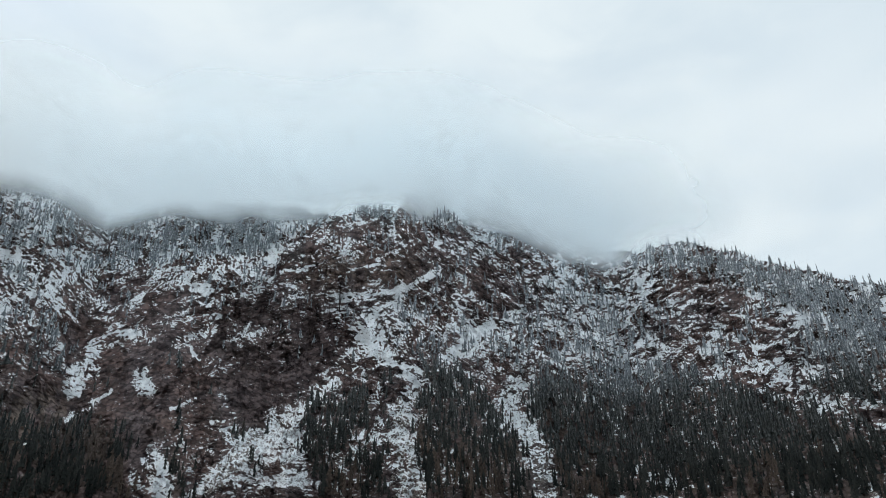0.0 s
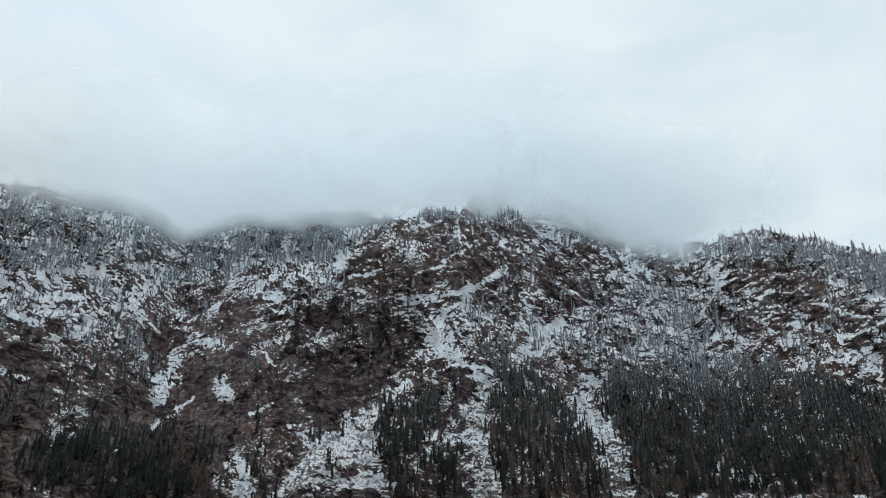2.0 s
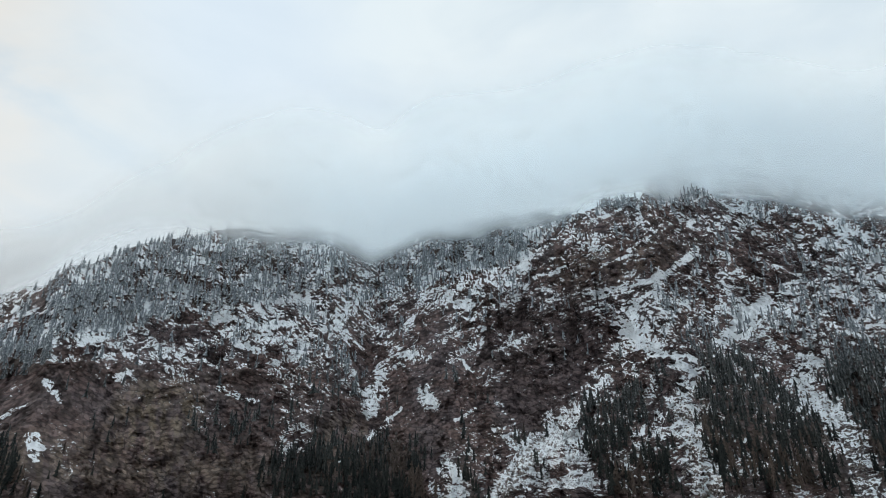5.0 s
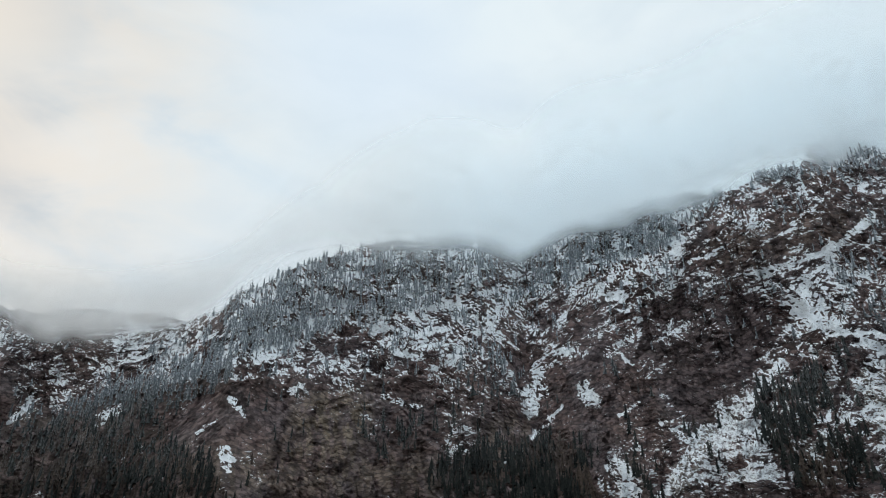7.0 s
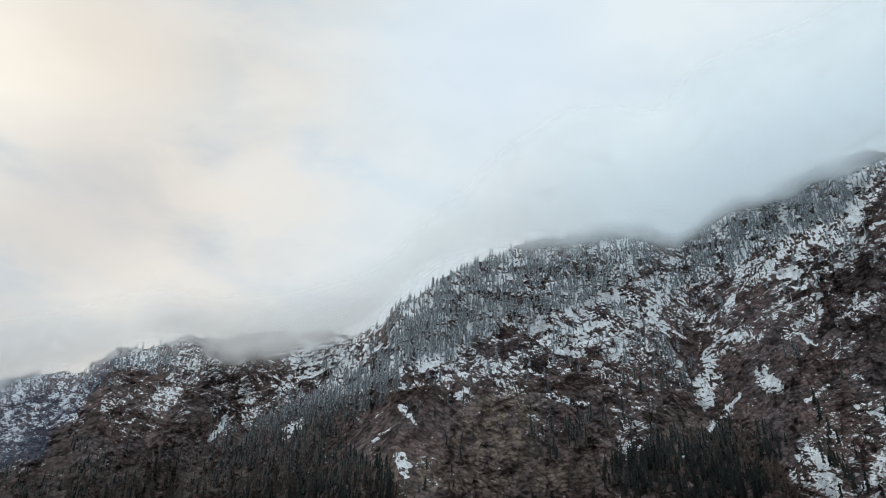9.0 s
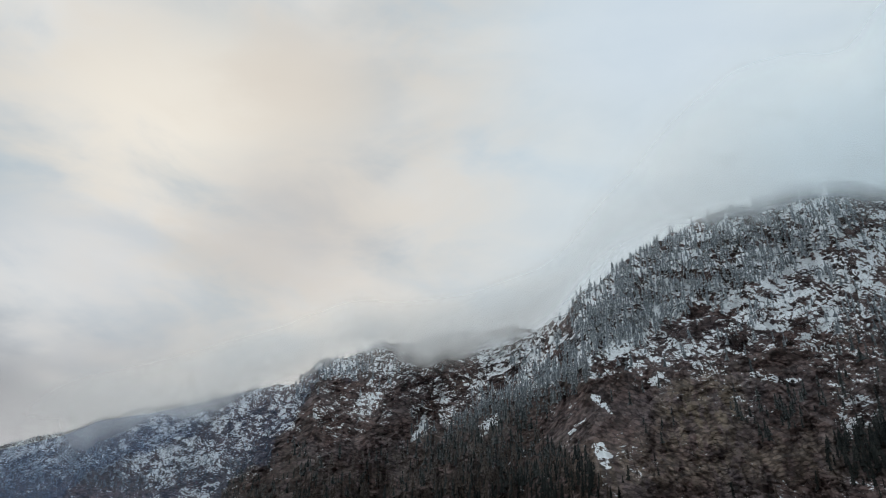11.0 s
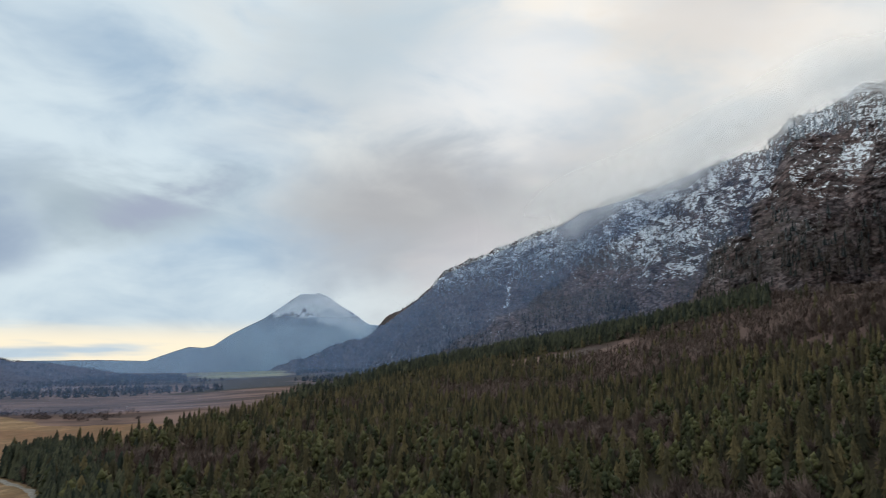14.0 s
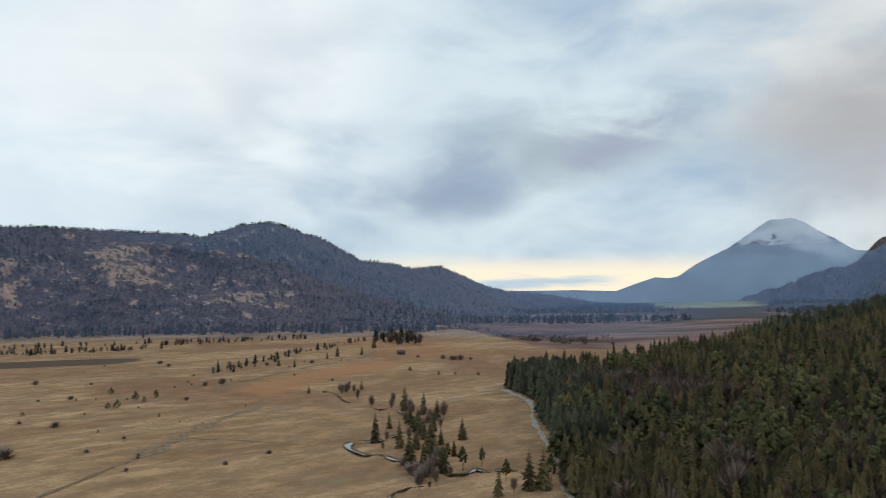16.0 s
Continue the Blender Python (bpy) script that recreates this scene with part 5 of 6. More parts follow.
def lay_stream(points, half, seed):
    ribbon("stream_bank", points, half * 1.1, [(-1, 0.10), (-0.80, 0.05), (-0.72, -0.5), (0, -0.8), (0.72, -0.5), (0.80, 0.05), (1, 0.10)], BANK, "dark peaty banks of the meandering stream", "stream bank", seed)
    ribbon("stream_water", points, half * 1.0, [(-1, -0.22), (0, -0.22), (1, -0.22)], WATER, "narrow meandering stream reflecting the pale sky", "stream", seed)


for k, (line, half) in enumerate(STREAMS):
    lay_stream(line, half, 1 + k)
ribbon("forest_path", PATH_LINE, 1.35, [(-1, 0.12), (-0.6, 0.22), (0.6, 0.22), (1, 0.12)], GRAVEL, "pale gravel track along the forest edge", "path", 4)
ribbon("field_ditch", [(166.5, 236), (164.6, 246), (162.2, 260), (160.6, 272)], 0.7, [(-1, 0.12), (0, 0.06), (1, 0.12)], BANK, "dark wet ditch through the dry grass", "ditch", 5)
ribbon("field_ditch", [(154.1, 454), (153.3, 481), (151.8, 496), (148.9, 544), (145.9, 597), (142.8, 653), (141.7, 739)], 1.1, [(-1, 0.12), (0, 0.06), (1, 0.12)], BANK, "dark overgrown ditch along the rust-brown field", "ditch", 7)
ribbon("field_ditch", [(146.2, 286), (150.9, 299), (157.0, 317)], 0.45, [(-1, 0.12), (0, 0.06), (1, 0.12)], BANK, "thin dark furrow across the dry meadow", "ditch", 8)
ribbon("field_track", [(160.4, 274), (159.6, 280), (157.4, 300), (155.4, 327), (153.0, 359), (149.7, 401)], 3.4, [(-1, 0.10), (0, 0.14), (1, 0.10)],
       plain_material("trodden_grass", (0.10, 0.068, 0.040), (0.24, 0.165, 0.095), 0.5), "trodden brown track through the dry grass", "track", 6)


# ---------------------------------------------------------------- single trees, each a thing with its parts
def mesh_part(name, co, tri, mat, parent, tint, tips=None):
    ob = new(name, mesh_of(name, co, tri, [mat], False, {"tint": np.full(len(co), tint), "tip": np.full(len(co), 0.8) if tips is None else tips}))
    ob.parent = parent
    return ob


def stem(height, radius, parent, name="trunk"):
    bm = bmesh.new()
    rings = []
    for t in (0.0, 0.06, 0.35, 0.7, 1.0):
        rad = radius * ((1.35 if t == 0 else 1.0) - 0.9 * t)
        bend = 0.012 * height * math.sin(t * 4.0)
        rings.append([bm.verts.new((bend + rad * math.cos(a * 1.0472), rad * math.sin(a * 1.0472), height * t - (0.5 if t == 0 else 0))) for a in range(6)])
    for lo, hi in zip(rings, rings[1:]):
        for a in range(6):
            bm.faces.new((lo[a], lo[(a + 1) % 6], hi[(a + 1) % 6], hi[a]))
    bm.faces.new(rings[-1])
    return part(name, bm, BARK, parent)


def boughs(height, whorls, per, spread, seed):
    """Spruce boughs: drooping folded blades in whorls, thinning to the tip."""
    rnd = np.random.default_rng(seed)
    co, tri = [], []
    for i in range(whorls):
        t = i / whorls
        z = height * (0.10 + 0.88 * t ** 0.92)
        for k in range(per):
            a = 6.283 * (k + rnd.random() * 0.7) / per + i * 0.9
            ln = height * spread * ((1 - t) ** 0.8 + 0.05) * (0.65 + 0.6 * rnd.random())
            droop, wd = ln * (0.42 - 0.45 * t + 0.2 * rnd.random()), ln * 0.30
            ca, sa = math.cos(a), math.sin(a)
            zz = z + height * 0.02 * rnd.normal()
            b = len(co)
            for u, v, h in ((0.0, 0.0, 0.07 * ln), (0.55, 1.0, -0.55), (0.6, 0.0, -0.18), (0.55, -1.0, -0.55), (1.0, 0.12, -1.0), (0.98, -0.3, -1.15)):
                hh = h * droop if h < 0 else h
                co.append((ca * u * ln - sa * v * wd, sa * u * ln + ca * v * wd, zz + hh - (abs(v) * 0.10 * ln)))
            tri += [(b, b + 1, b + 2), (b, b + 2, b + 3), (b + 1, b + 4, b + 2), (b + 2, b + 5, b + 3), (b + 2, b + 4, b + 5)]
    return np.array(co), np.array(tri)


def spruce_tree(seed, height, label, tint):
    ob = new("spruce_tree")
    stem(height * 0.96, height * 0.016, ob)
    co, tri = boughs(height, 15, 9, 0.20, seed)
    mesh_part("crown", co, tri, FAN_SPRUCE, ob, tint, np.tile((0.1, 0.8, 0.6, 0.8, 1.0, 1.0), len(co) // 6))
    return tagged(ob, label, "tree", "single spruces")


def pine_tree(seed, height, label, tint):
    ob = new("pine_tree")
    stem(height * 0.85, height * 0.017, ob)
    co, tri = pine_crown(22, seed)
    mesh_part("crown", co * height * (1.05, 1.05, 1.0), tri, PINE, ob, tint)
    return tagged(ob, label, "tree", "single pines")


def bare_tree(seed, height, label, tint):
    ob = new("bare_tree")
    rnd = np.random.default_rng(seed)
    stem(height * 0.7, height * 0.014, ob)
    co, tri = [], []
    for i in range(7):
        a, z0 = i * 0.9 + rnd.random() * 0.5, height * (0.18 + 0.07 * i)
        tip = (0.20 * height * math.cos(a), 0.20 * height * math.sin(a), z0 + 0.3 * height)
        b, q = len(co), 0.008 * height
        co += [(q, 0, z0), (-q * 0.5, q * 0.87, z0), (-q * 0.5, -q * 0.87, z0), tip]
        tri += [(b, b + 1, b + 3), (b + 1, b + 2, b + 3), (b + 2, b, b + 3)]
    mesh_part("branch_frame", np.array(co), np.array(tri), BARK, ob, tint)
    co, tri = bare_crown(230, seed, 0.34)
    mesh_part("crown", co * height * (1.1, 1.1, 1.0) * (0.9, 0.9, 1.0), tri, SHRUB, ob, tint)
    return tagged(ob, label, "tree", "single bare trees")


def bush(seed, height, mat, label, group):
    ob = new("bush")
    stem(height * 0.5, height * 0.03, ob, "stem")
    co, tri = pine_crown(16, seed) if mat is PINE else bare_crown(200, seed, 0.4)
    mesh_part("crown", (co - (0, 0, 0.22)) * height * ((1.9, 1.9, 1.25) if mat is PINE else (2.7, 2.7, 1.1)), tri, mat, ob, 0.95)
    return tagged(ob, label, "bush", group)


SPRUCES = [spruce_tree(500 + i, 16.0, "slender dark green spruce in the valley wood", 0.15 + 0.15 * i) for i in range(6)]
PINE_TREES = [pine_tree(520 + i, 14.0, "olive green pine with a ragged rounded crown", 0.3 + 0.2 * i) for i in range(3)]
BARE_TREES = [bare_tree(540 + i, 12.0, "leafless brown alder with fine upright twigs", 0.7 + 0.15 * i) for i in range(3)]
GREEN_BUSHES = [bush(560 + i, 4.0, PINE, "low dark green juniper bush on the dry meadow", "meadow junipers") for i in range(2)]
BROWN_BUSHES = [bush(580 + i, 4.0, SHRUB, "leafless brown willow bush on the dry meadow", "meadow willows") for i in range(2)]
used = set()


def stand(kinds, own, az, r, height, lean=0.0):
    """Set a tree up: the first of a kind moves, the others are copies."""
    ob = kinds[rng.integers(0, len(kinds))]
    x, y = polar(np.float64(az), np.float64(r))
    k = height / own
    m = Matrix.LocRotScale((float(x), float(y), float(ground_z(np.float64(az), np.float64(r))) - 0.1), Euler((lean, lean * 0.5, float(rng.random() * 6.28))), (k * float(rng.uniform(0.85, 1.15)),) * 2 + (k,))
    if ob.name not in used:
        used.add(ob.name)
        ob.matrix_basis = m
        return ob
    new_one = copy_thing(ob, Matrix())
    new_one.matrix_basis = m
    return new_one


CLUMP = [(141.7, 295, 11.3), (140.6, 318, 7.5), (139.8, 280, 11.3), (139.0, 252, 11.8), (137.9, 355, 11.4), (139.4, 366, 12.5), (137.3, 280, 13.1), (136.3, 242, 10.3), (137.9, 256, 6.5), (138.4, 280, 7.2),
         (137.1, 312, 9.3), (129.6, 222, 12.3), (128.5, 224, 12.4), (132.0, 215, 8.3), (126.8, 239, 12.2), (125.7, 225, 14.4), (146.9, 432, 5.4), (142.8, 444, 6.3)]
for az, r, h in CLUMP:
    stand(SPRUCES, 16.0, az, r, h * 1.05)
for i in range(22):
    stand(BARE_TREES if i % 3 else BROWN_BUSHES, 12.0 if i % 3 else 4.0, rng.normal(137.8, 0.8), rng.uniform(222, 262), rng.uniform(3.0, 6.0))
for i in range(16):
    stand(BARE_TREES, 12.0, rng.normal(138.6, 1.3), rng.uniform(280, 380), rng.uniform(4.0, 8.0))
for i in range(26):
    stand(SPRUCES if i % 3 else PINE_TREES, 15.5, rng.normal(138.0, 1.1), rng.uniform(248, 345), rng.uniform(5, 10.5))
for az, r, h in [(134.8, 246, 7.9), (133.3, 252, 6.4), (141.1, 275, 3.5), (131.4, 232, 7.0), (127.9, 232, 9.0)]:
    stand(PINE_TREES, 14.0, az, r, h)
for az, r, h in [(137.3, 230, 8.8), (138.2, 221, 7.5), (136.3, 340, 10.2), (140.3, 383, 8.2), (143.8, 432, 8.3), (144.3, 422, 7.2), (143.1, 401, 7.7), (130.8, 219, 5.6), (122.0, 252, 9.7), (137.6, 236, 7.0), (136.9, 226, 6.5),
                 (138.0, 300, 7.0), (137.4, 330, 8.0), (139.0, 345, 6.5), (144.0, 422, 8.4), (144.5, 432, 6.2), (143.4, 427, 6.8), (113.7, 470, 17.0)]:
    stand(BARE_TREES, 12.0, az, r, h)
for az, r, h in [(153.7, 601, 6.2), (152.0, 581, 6.0), (149.2, 591, 7.4), (148.0, 581, 7.3), (145.5, 647, 7.4), (144.7, 672, 11.5), (141.9, 762, 10.9), (151.0, 591, 4.7), (139.8, 837, 16.1), (140.6, 858, 14.6), (139.3, 880, 13.1),
                 (141.8, 762, 11.4), (142.8, 686, 8.8)]:
    stand(SPRUCES, 16.0, az, r, h)
for az, r, h in [(159.4, 432, 4.9), (158.0, 438, 4.5), (161.0, 462, 4.2), (160.6, 406, 4.6), (161.2, 406, 3.3), (159.1, 282, 1.9), (166.5, 400, 2.2), (139.0, 543, 3.7), (136.7, 519, 3.1), (135.4, 519, 2.7), (133.6, 519, 2.7), (158.8, 422, 3.4)]:
    stand(GREEN_BUSHES, 4.0, az, r, h)
for az, r, h in [(155.9, 422, 2.9), (153.4, 489, 5.6), (154.6, 482, 3.9), (159.9, 264, 1.7), (164.5, 362, 4.1), (167.5, 303, 6.1), (165.8, 527, 4.5), (157.8, 635, 4.4), (157.2, 612, 3.5), (163.6, 450, 3.1), (160.1, 321, 1.8), (135.0, 635, 6.8),
                 (136.4, 647, 5.5), (135.6, 635, 6.0), (134.2, 635, 3.8), (138.4, 659, 3.4), (146.7, 612, 4.2), (150.1, 601, 4.1), (162.5, 300, 2.0), (168.5, 290, 4.5), (169.0, 330, 4.0)]:
    stand(BROWN_BUSHES, 4.0, az, r, h)
for i in range(34):
    stand(BROWN_BUSHES if i % 2 else GREEN_BUSHES, 4.0, rng.uniform(143, 170), rng.uniform(250, 640), rng.uniform(0.9, 2.2))
who = np.where(single)[0][:190]
for i in who:
    if is_bare[i]:
        stand(BARE_TREES, 12.0, f_az[i], f_r[i], height[i] * 0.72)
    elif is_pine[i]:
        stand(PINE_TREES, 14.0, f_az[i], f_r[i], height[i] * 0.85)
    else:
        stand(SPRUCES, 16.0, f_az[i], f_r[i], height[i] * 0.95)
e_az, e_r = rng.uniform(100, 128, 900), np.sqrt(rng.uniform(258 ** 2, 330 ** 2, 900))
e_keep = rng.random(900) < wood_share(e_az, e_r)[0]
e_az, e_r = e_az[e_keep], e_r[e_keep]
ex, ey = polar(e_az, e_r)
e_xyz = np.stack([ex, ey, ground_z(e_az, e_r)], -1)
e_kind = rng.random(len(ex))
for lo, hi, kinds, mat, nm, lb in ((0, 0.5, NEAR_SPRUCE, FAN_SPRUCE, "path_side_spruce", "dense young spruces filling the wood by the track"), (0.5, 0.8, PINES, PINE, "path_side_pine", "dense young pines filling the wood by the track"), (0.8, 1.1, MID_BARE, TWIGS, "path_side_thicket", "bare brown thicket in the wood by the track")):
    q = (e_kind >= lo) & (e_kind < hi)
    plant(nm, kinds, e_xyz[q], rng.uniform(7, 15, q.sum()), mat, lb, wide=1.25)
k_r = rng.uniform(262, 500, 1500)
k_az = along(k_r, [(262, 127.4), (300, 127.6), (340, 128.6), (392, 128.8), (430, 130.3), (452, 131.4), (470, 131.0), (500, 128.6)]) - np.abs(rng.normal(0, 2.2, 1500))
k_xyz = np.stack([*polar(k_az, k_r), ground_z(k_az, k_r)], -1)
plant("forest_edge_spruce", MID_SPRUCE, k_xyz, rng.uniform(9, 19, 1500), DARK_SPRUCE, "tall dark spruces closing the forest edge", wide=1.25)
t_az, t_r = rng.uniform(103, 127, 2600), np.sqrt(rng.uniform(150 ** 2, 264 ** 2, 2600))
t_keep = rng.random(2600) < wood_share(t_az, t_r)[0] * 0.5
t_az, t_r = t_az[t_keep], t_r[t_keep]
t_xyz = np.stack([*polar(t_az, t_r), ground_z(t_az, t_r)], -1)
t_green = (rng.random(len(t_az)) < 0.22) | (fbm(t_xyz[:, 0], t_xyz[:, 1], t_r * 0, 30, 2, 421) > 0.2)
plant("front_thicket", MID_BARE, t_xyz[~t_green], rng.uniform(3.5, 7.5, (~t_green).sum()), TWIGS, "brown leafless thicket in front of the spruces", "thicket", 1.5)
plant("front_young_spruce", NEAR_SPRUCE, t_xyz[t_green], rng.uniform(6, 14, t_green.sum()), FAN_SPRUCE, "olive green young spruces in front of the forest", "trees", 1.05)
rest = np.where(single)[0][190:]
for kinds, who, mat, nm, lb in ((NEAR_SPRUCE, rest[is_spruce[rest]], FAN_SPRUCE, "path_side_spruce", "dense dark green spruces by the gravel track"), (PINES, rest[is_pine[rest]], PINE, "path_side_pine", "olive green pines by the gravel track"), (MID_BARE, rest[is_bare[rest]], TWIGS, "path_side_thicket", "leafless brown thicket by the gravel track")):
    plant(nm, kinds, fan_xyz[who], height[who] * (0.9 if mat is PINE else 1.0), mat, lb, wide=1.1)


# ---------------------------------------------------------------- hay barn
def slab(bm, a, b):
    """A box between two corners."""
    vs = [bm.verts.new((x, y, z)) for z in (a[2], b[2]) for x, y in ((a[0], a[1]), (b[0], a[1]), (b[0], b[1]), (a[0], b[1]))]
    for f in ((3, 2, 1, 0), (4, 5, 6, 7), (0, 1, 5, 4), (1, 2, 6, 5), (2, 3, 7, 6), (3, 0, 4, 7)):
        bm.faces.new([vs[i] for i in f])


def hay_barn():
    ob = new("hay_barn")
    for y in (-3.0, 2.85):
        bm = bmesh.new()
        slab(bm, (-5, y, 0.2), (5, y + 0.15, 3.2))
        wall = part("wall", bm, WOOD, ob)
        for i in range(11):
            bm = bmesh.new()
            yy = y - 0.05 if y < 0 else y + 0.15
            slab(bm, (-5 + i * 0.92, yy, 0.2), (-5 + i * 0.92 + 0.8, yy + 0.05, 3.2))
            part("board", bm, WOOD, wall)
    for x in (-5.0, 4.85):
        bm = bmesh.new()
        pts = [(x, -2.85, 0.2), (x, 2.85, 0.2), (x, 2.85, 3.2), (x, 0, 5.0), (x, -2.85, 3.2)]
        lo = [bm.verts.new(p) for p in pts]
        hi = [bm.verts.new((p[0] + 0.15, p[1], p[2])) for p in pts]
        bm.faces.new(lo[::-1]), bm.faces.new(hi)
        for k in range(5):
            bm.faces.new((lo[k], lo[(k + 1) % 5], hi[(k + 1) % 5], hi[k]))
        part("gable", bm, WOOD, ob)
    for sgn in (-1, 1):
        bm = bmesh.new()
        vs = [bm.verts.new(p) for p in ((-5.6, 0, 5.10), (5.6, 0, 5.10), (5.6, sgn * 3.7, 2.75), (-5.6, sgn * 3.7, 2.75), (-5.6, 0, 5.28), (5.6, 0, 5.28), (5.6, sgn * 3.7, 2.93), (-5.6, sgn * 3.7, 2.93))]
        for f in ((0, 1, 2, 3), (7, 6, 5, 4), (0, 4, 5, 1), (1, 5, 6, 2), (2, 6, 7, 3), (3, 7, 4, 0)):
            bm.faces.new([vs[i] for i in f])
        part("roof", bm, ROOF, ob, "grey weathered roof")
    bm = bmesh.new()
    slab(bm, (-1.2, -3.13, 0.25), (1.2, -3.06, 2.5))
    part("door", bm, WOOD, ob)
    for x, y in ((-4.8, -2.8), (4.8, -2.8), (-4.8, 2.8), (4.8, 2.8)):
        bm = bmesh.new()
        slab(bm, (x - 0.3, y - 0.3, -0.6), (x + 0.3, y + 0.3, 0.2))
        part("footing", bm, STONE, ob)
    return tagged(ob, "small dark wooden hay barn with a grey gabled roof", "barn")


barn = hay_barn()
bx, by = polar(139.7, 690.0)
barn.matrix_basis = pose(float(bx), float(by), float(ground_z(np.float64(139.7), np.float64(690.0))) + 0.15, 0, 0, 150) @ Matrix.Scale(0.72, 4)


# ---------------------------------------------------------------- cloud lying on the crest, haze painted on sheets
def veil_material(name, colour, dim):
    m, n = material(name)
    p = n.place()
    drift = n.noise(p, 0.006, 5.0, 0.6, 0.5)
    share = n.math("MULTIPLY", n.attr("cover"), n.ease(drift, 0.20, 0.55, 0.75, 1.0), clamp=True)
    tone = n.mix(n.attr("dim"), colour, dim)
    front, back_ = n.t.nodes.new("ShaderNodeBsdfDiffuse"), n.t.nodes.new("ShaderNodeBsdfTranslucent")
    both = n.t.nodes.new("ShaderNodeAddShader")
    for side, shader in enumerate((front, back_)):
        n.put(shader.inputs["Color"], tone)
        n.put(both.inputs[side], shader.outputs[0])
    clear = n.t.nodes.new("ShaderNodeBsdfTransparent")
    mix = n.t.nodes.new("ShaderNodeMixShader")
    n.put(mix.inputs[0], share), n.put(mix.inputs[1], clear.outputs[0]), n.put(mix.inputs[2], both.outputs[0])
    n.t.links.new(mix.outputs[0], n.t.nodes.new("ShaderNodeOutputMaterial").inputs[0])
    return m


CLOUD, HAZE = veil_material("stratus_cloud", (0.575, 0.63, 0.66), (0.53, 0.52, 0.51)), veil_material("painted_blue_haze", (0.105, 0.165, 0.28), (0.36, 0.49, 0.59))
# the cloud's lower edge, as an angle above the eye, and how thick it is, by bearing
CLOUD_FOOT = [(-46, 27.5), (-24, 27.0), (-19, 26.7), (-14, 25.8), (-10, 27.9), (-6, 29.9), (0, 31.8), (4, 31.6), (8, 31.4), (11, 30.6), (16, 30.3), (22, 30.0), (25, 29.2), (27, 27.4), (29, 27.2), (31, 28.2), (36, 28.6), (42, 28.4), (46, 27.9), (50, 26.0),
              (55, 21.6), (60, 20.0), (64, 19.2), (68, 18.7), (71, 18.9), (74, 18.4), (78, 16.2), (82, 14.6), (88, 12.6), (92, 11.6), (98, 9.7), (106, 6)]
CLOUD_THICK = [(-46, 0), (-26, 0.05), (-20, 0.4), (-14, 1.0), (3, 1.0), (10, 1.0), (36, 1.0), (42, 0.75), (46, 0.5), (52, 0.5), (57, 0.85), (70, 1.0), (74, 0.6), (80, 0.9), (90, 0.6), (95, 0.2), (98, 0), (110, 0)]


CLOUD_R = [(-46, 1480), (10, 1330), (53, 1270), (75, 1800), (106, 3500)]


def cloud_bank(share, dense, seed, drop=0.35, mat=None, reach=0.0):
    az, t = np.meshgrid(np.arange(-46, 99.1, 0.75), np.linspace(0, 1, 56))
    rc = np.convolve(np.pad(along(az[0], CLOUD_R), 27, 'edge'), np.hanning(55) / np.hanning(55).sum(), 'valid')[None] * np.ones(az.shape)
    base = np.convolve(np.pad(along(az[0], CLOUD_FOOT), 2, 'edge'), np.hanning(7)[1:-1] / np.hanning(7).sum(), 'valid')[None]
    base = base - drop
    up = base - 5 + 30 * t
    x, y = polar(az, rc * share)
    z = EYE + rc * share * np.tan(np.radians(up))
    over = up - base + 2.0 * fbm(x, y, z, 190, 4, seed) + 0.3 * fbm(x, y, z, 60, 2, seed + 7)
    cover = ease(over, -2.0, 0.5) * (1 - ease(up - base, 2.0 - 1.5 * ease(az, 36, 56) - reach * 0.2, 12.5 - 7.0 * ease(az, 34, 54) - reach * (1 - 0.7 * ease(az, 34, 54)))) * along(az, CLOUD_THICK)
    edge = ease(t, 0, 0.05)
    ob = new("cloud_bank", mesh_of("cloud_bank", np.stack([x, y, z], -1).reshape(-1, 3), grid_faces(*x.shape), [mat or CLOUD], True, {"cover": cover * edge * dense, "dim": ease(az, 26, 58)}))
    return tagged(ob, "soft white stratus cloud lying over the crest", "cloud", kind="stuff")


cloud_bank(0.95, 0.96, 601)
cloud_bank(0.88, 0.19, 611, 1.0)
# Back bank in a darker copy of the cloud colour, its shade painted in
cloud_bank(1.25, 0.97, 621, 3.5, veil_material("shaded_stratus_cloud", (0.47, 0.52, 0.545), (0.49, 0.48, 0.475)), 3.0)


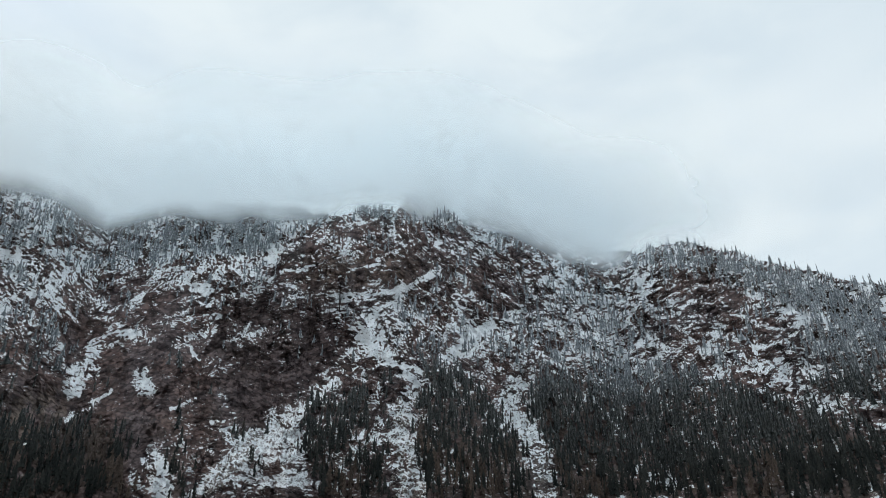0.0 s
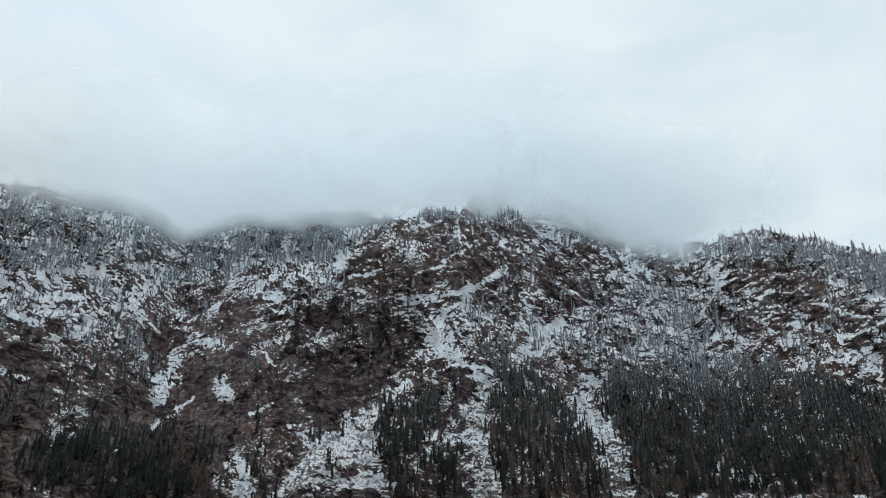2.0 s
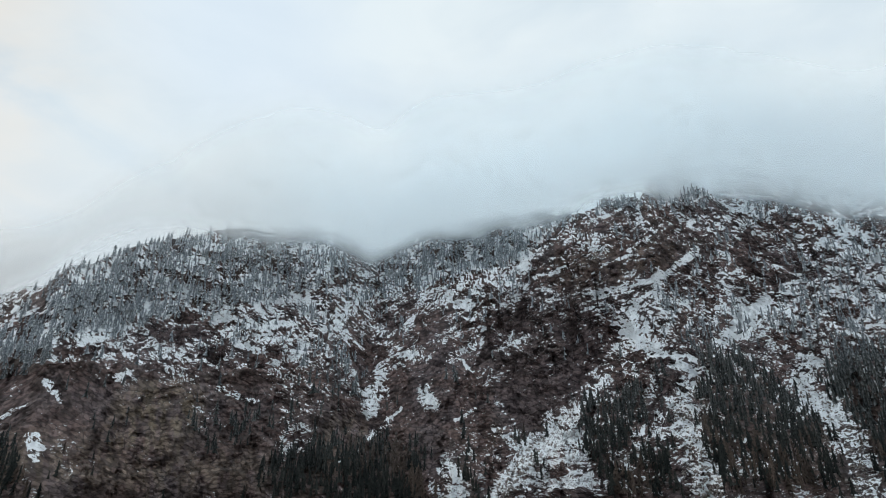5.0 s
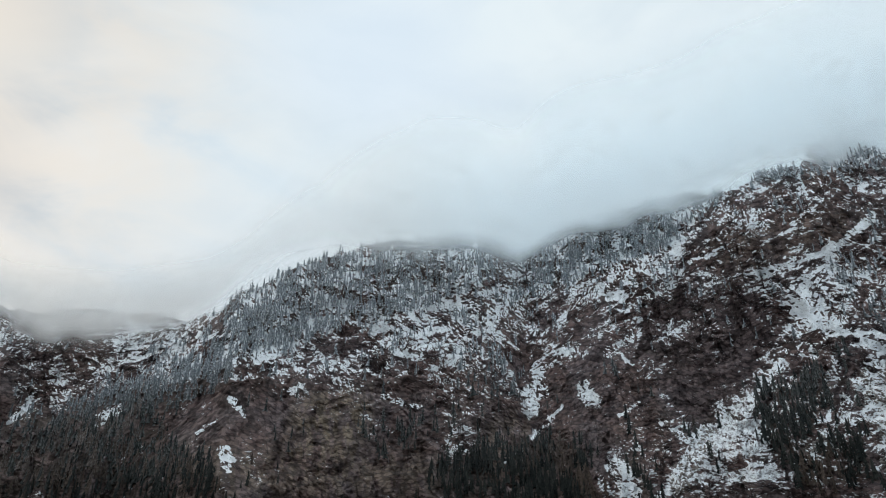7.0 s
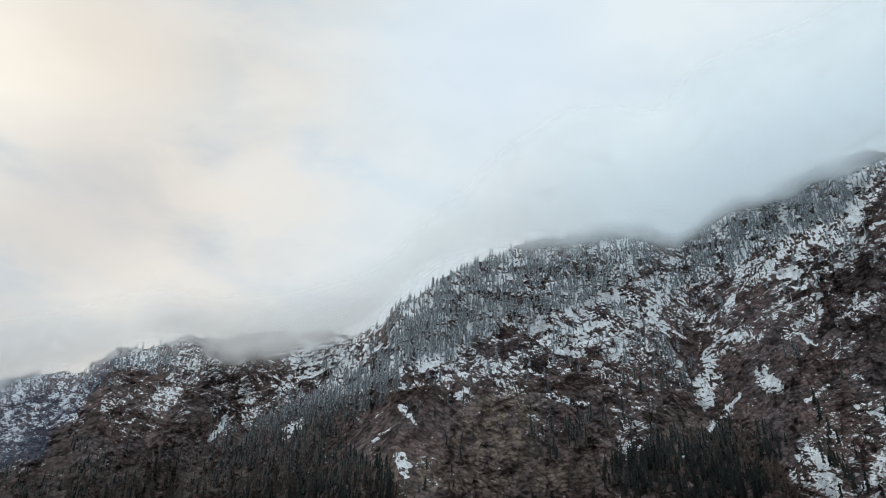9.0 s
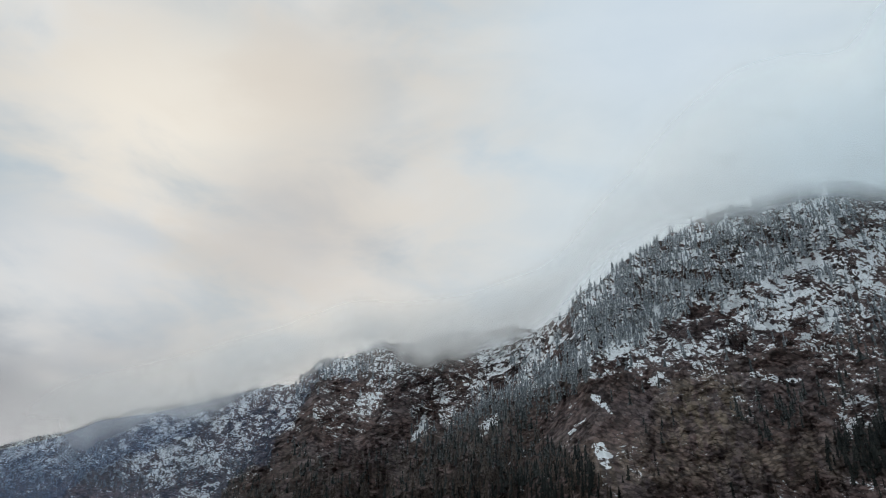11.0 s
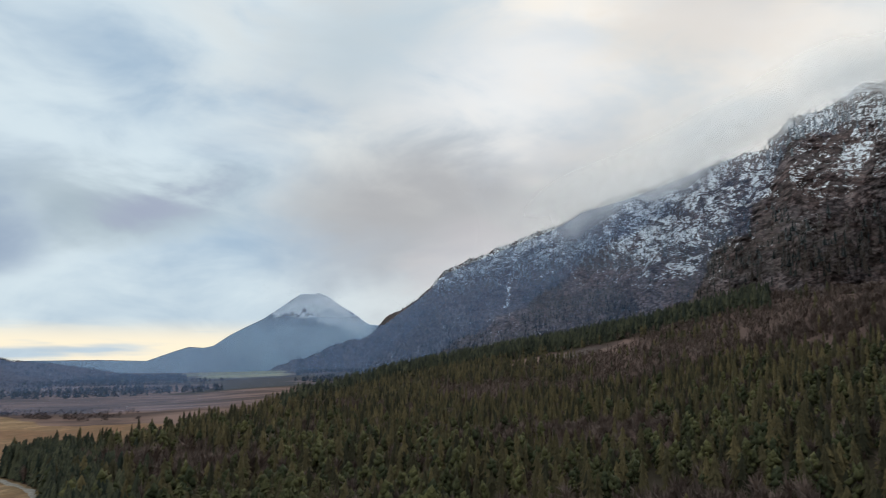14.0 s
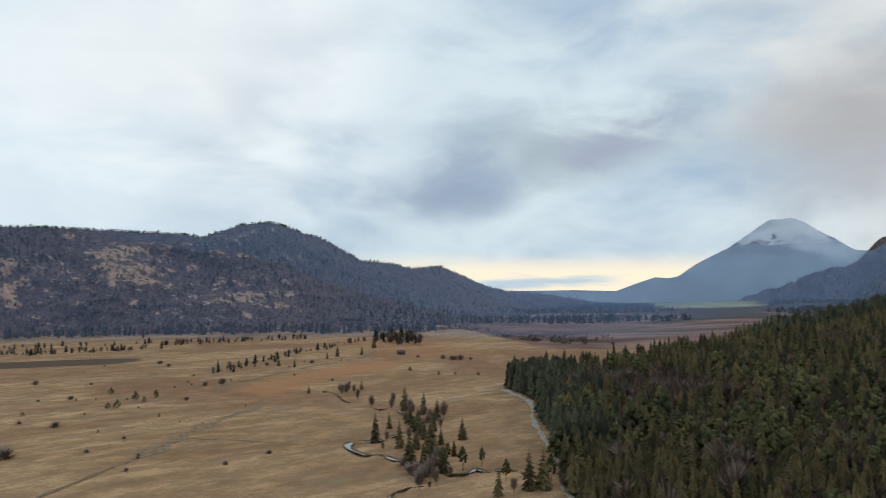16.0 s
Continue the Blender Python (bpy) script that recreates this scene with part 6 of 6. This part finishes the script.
def summit_wisp():
    """Mist torn off the far peak."""
    az, t = np.meshgrid(np.arange(102, 116, 0.15), np.linspace(0, 1, 40))
    up = 1.5 + 6.0 * t
    x, y = polar(az, np.full(az.shape, 4120.0))
    z = EYE + 4120 * np.tan(np.radians(up))
    n = fbm(x, y, z, 190, 2, 641)
    cover = (np.exp(-(((az - 107.3) / 2.2) ** 2 + ((up - 3.9) / 0.7) ** 2)) * ease(n, -0.35, 0.35) + 0.55 * np.exp(-(((az - 111.4) / 1.8) ** 2 + ((up - 5.6) / 0.45) ** 2)) * ease(n, -0.5, 0.2)) * ease(t, 0, 0.1) * (1 - ease(t, 0.85, 1.0)) * ease(az, 102, 104) * (1 - ease(az, 114, 116))
    ob = new("summit_wisp", mesh_of("summit_wisp", np.stack([x, y, z], -1).reshape(-1, 3), grid_faces(*x.shape), [CLOUD], True, {"cover": cover * 0.75, "dim": np.zeros(az.shape)}))
    return tagged(ob, "thin pale mist trailing off the far summit", "cloud", kind="stuff")


summit_wisp()


# the haze sheets are cut off at the skyline as the camera sees it
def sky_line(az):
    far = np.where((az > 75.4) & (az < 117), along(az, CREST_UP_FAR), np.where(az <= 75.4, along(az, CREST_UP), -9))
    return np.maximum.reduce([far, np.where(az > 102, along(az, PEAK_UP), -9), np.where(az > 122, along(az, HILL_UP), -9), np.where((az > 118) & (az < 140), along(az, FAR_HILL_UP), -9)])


# Distance haze put into the colour of upright sheets curved round the camera
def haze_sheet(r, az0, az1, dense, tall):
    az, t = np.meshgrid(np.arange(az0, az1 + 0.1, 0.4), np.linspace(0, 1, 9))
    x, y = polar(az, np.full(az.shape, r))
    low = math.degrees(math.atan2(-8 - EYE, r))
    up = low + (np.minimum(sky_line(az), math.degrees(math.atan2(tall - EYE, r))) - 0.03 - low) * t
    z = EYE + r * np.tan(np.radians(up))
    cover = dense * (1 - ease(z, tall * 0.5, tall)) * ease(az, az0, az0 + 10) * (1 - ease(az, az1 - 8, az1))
    ob = new("painted_haze", mesh_of("painted_haze", np.stack([x, y, z], -1).reshape(-1, 3), grid_faces(*x.shape), [HAZE], True, {"cover": cover, "dim": np.full(az.shape, float(r > 3500))}))
    return tagged(ob, "translucent blue sheet that paints the haze of distance", "haze", kind="stuff")


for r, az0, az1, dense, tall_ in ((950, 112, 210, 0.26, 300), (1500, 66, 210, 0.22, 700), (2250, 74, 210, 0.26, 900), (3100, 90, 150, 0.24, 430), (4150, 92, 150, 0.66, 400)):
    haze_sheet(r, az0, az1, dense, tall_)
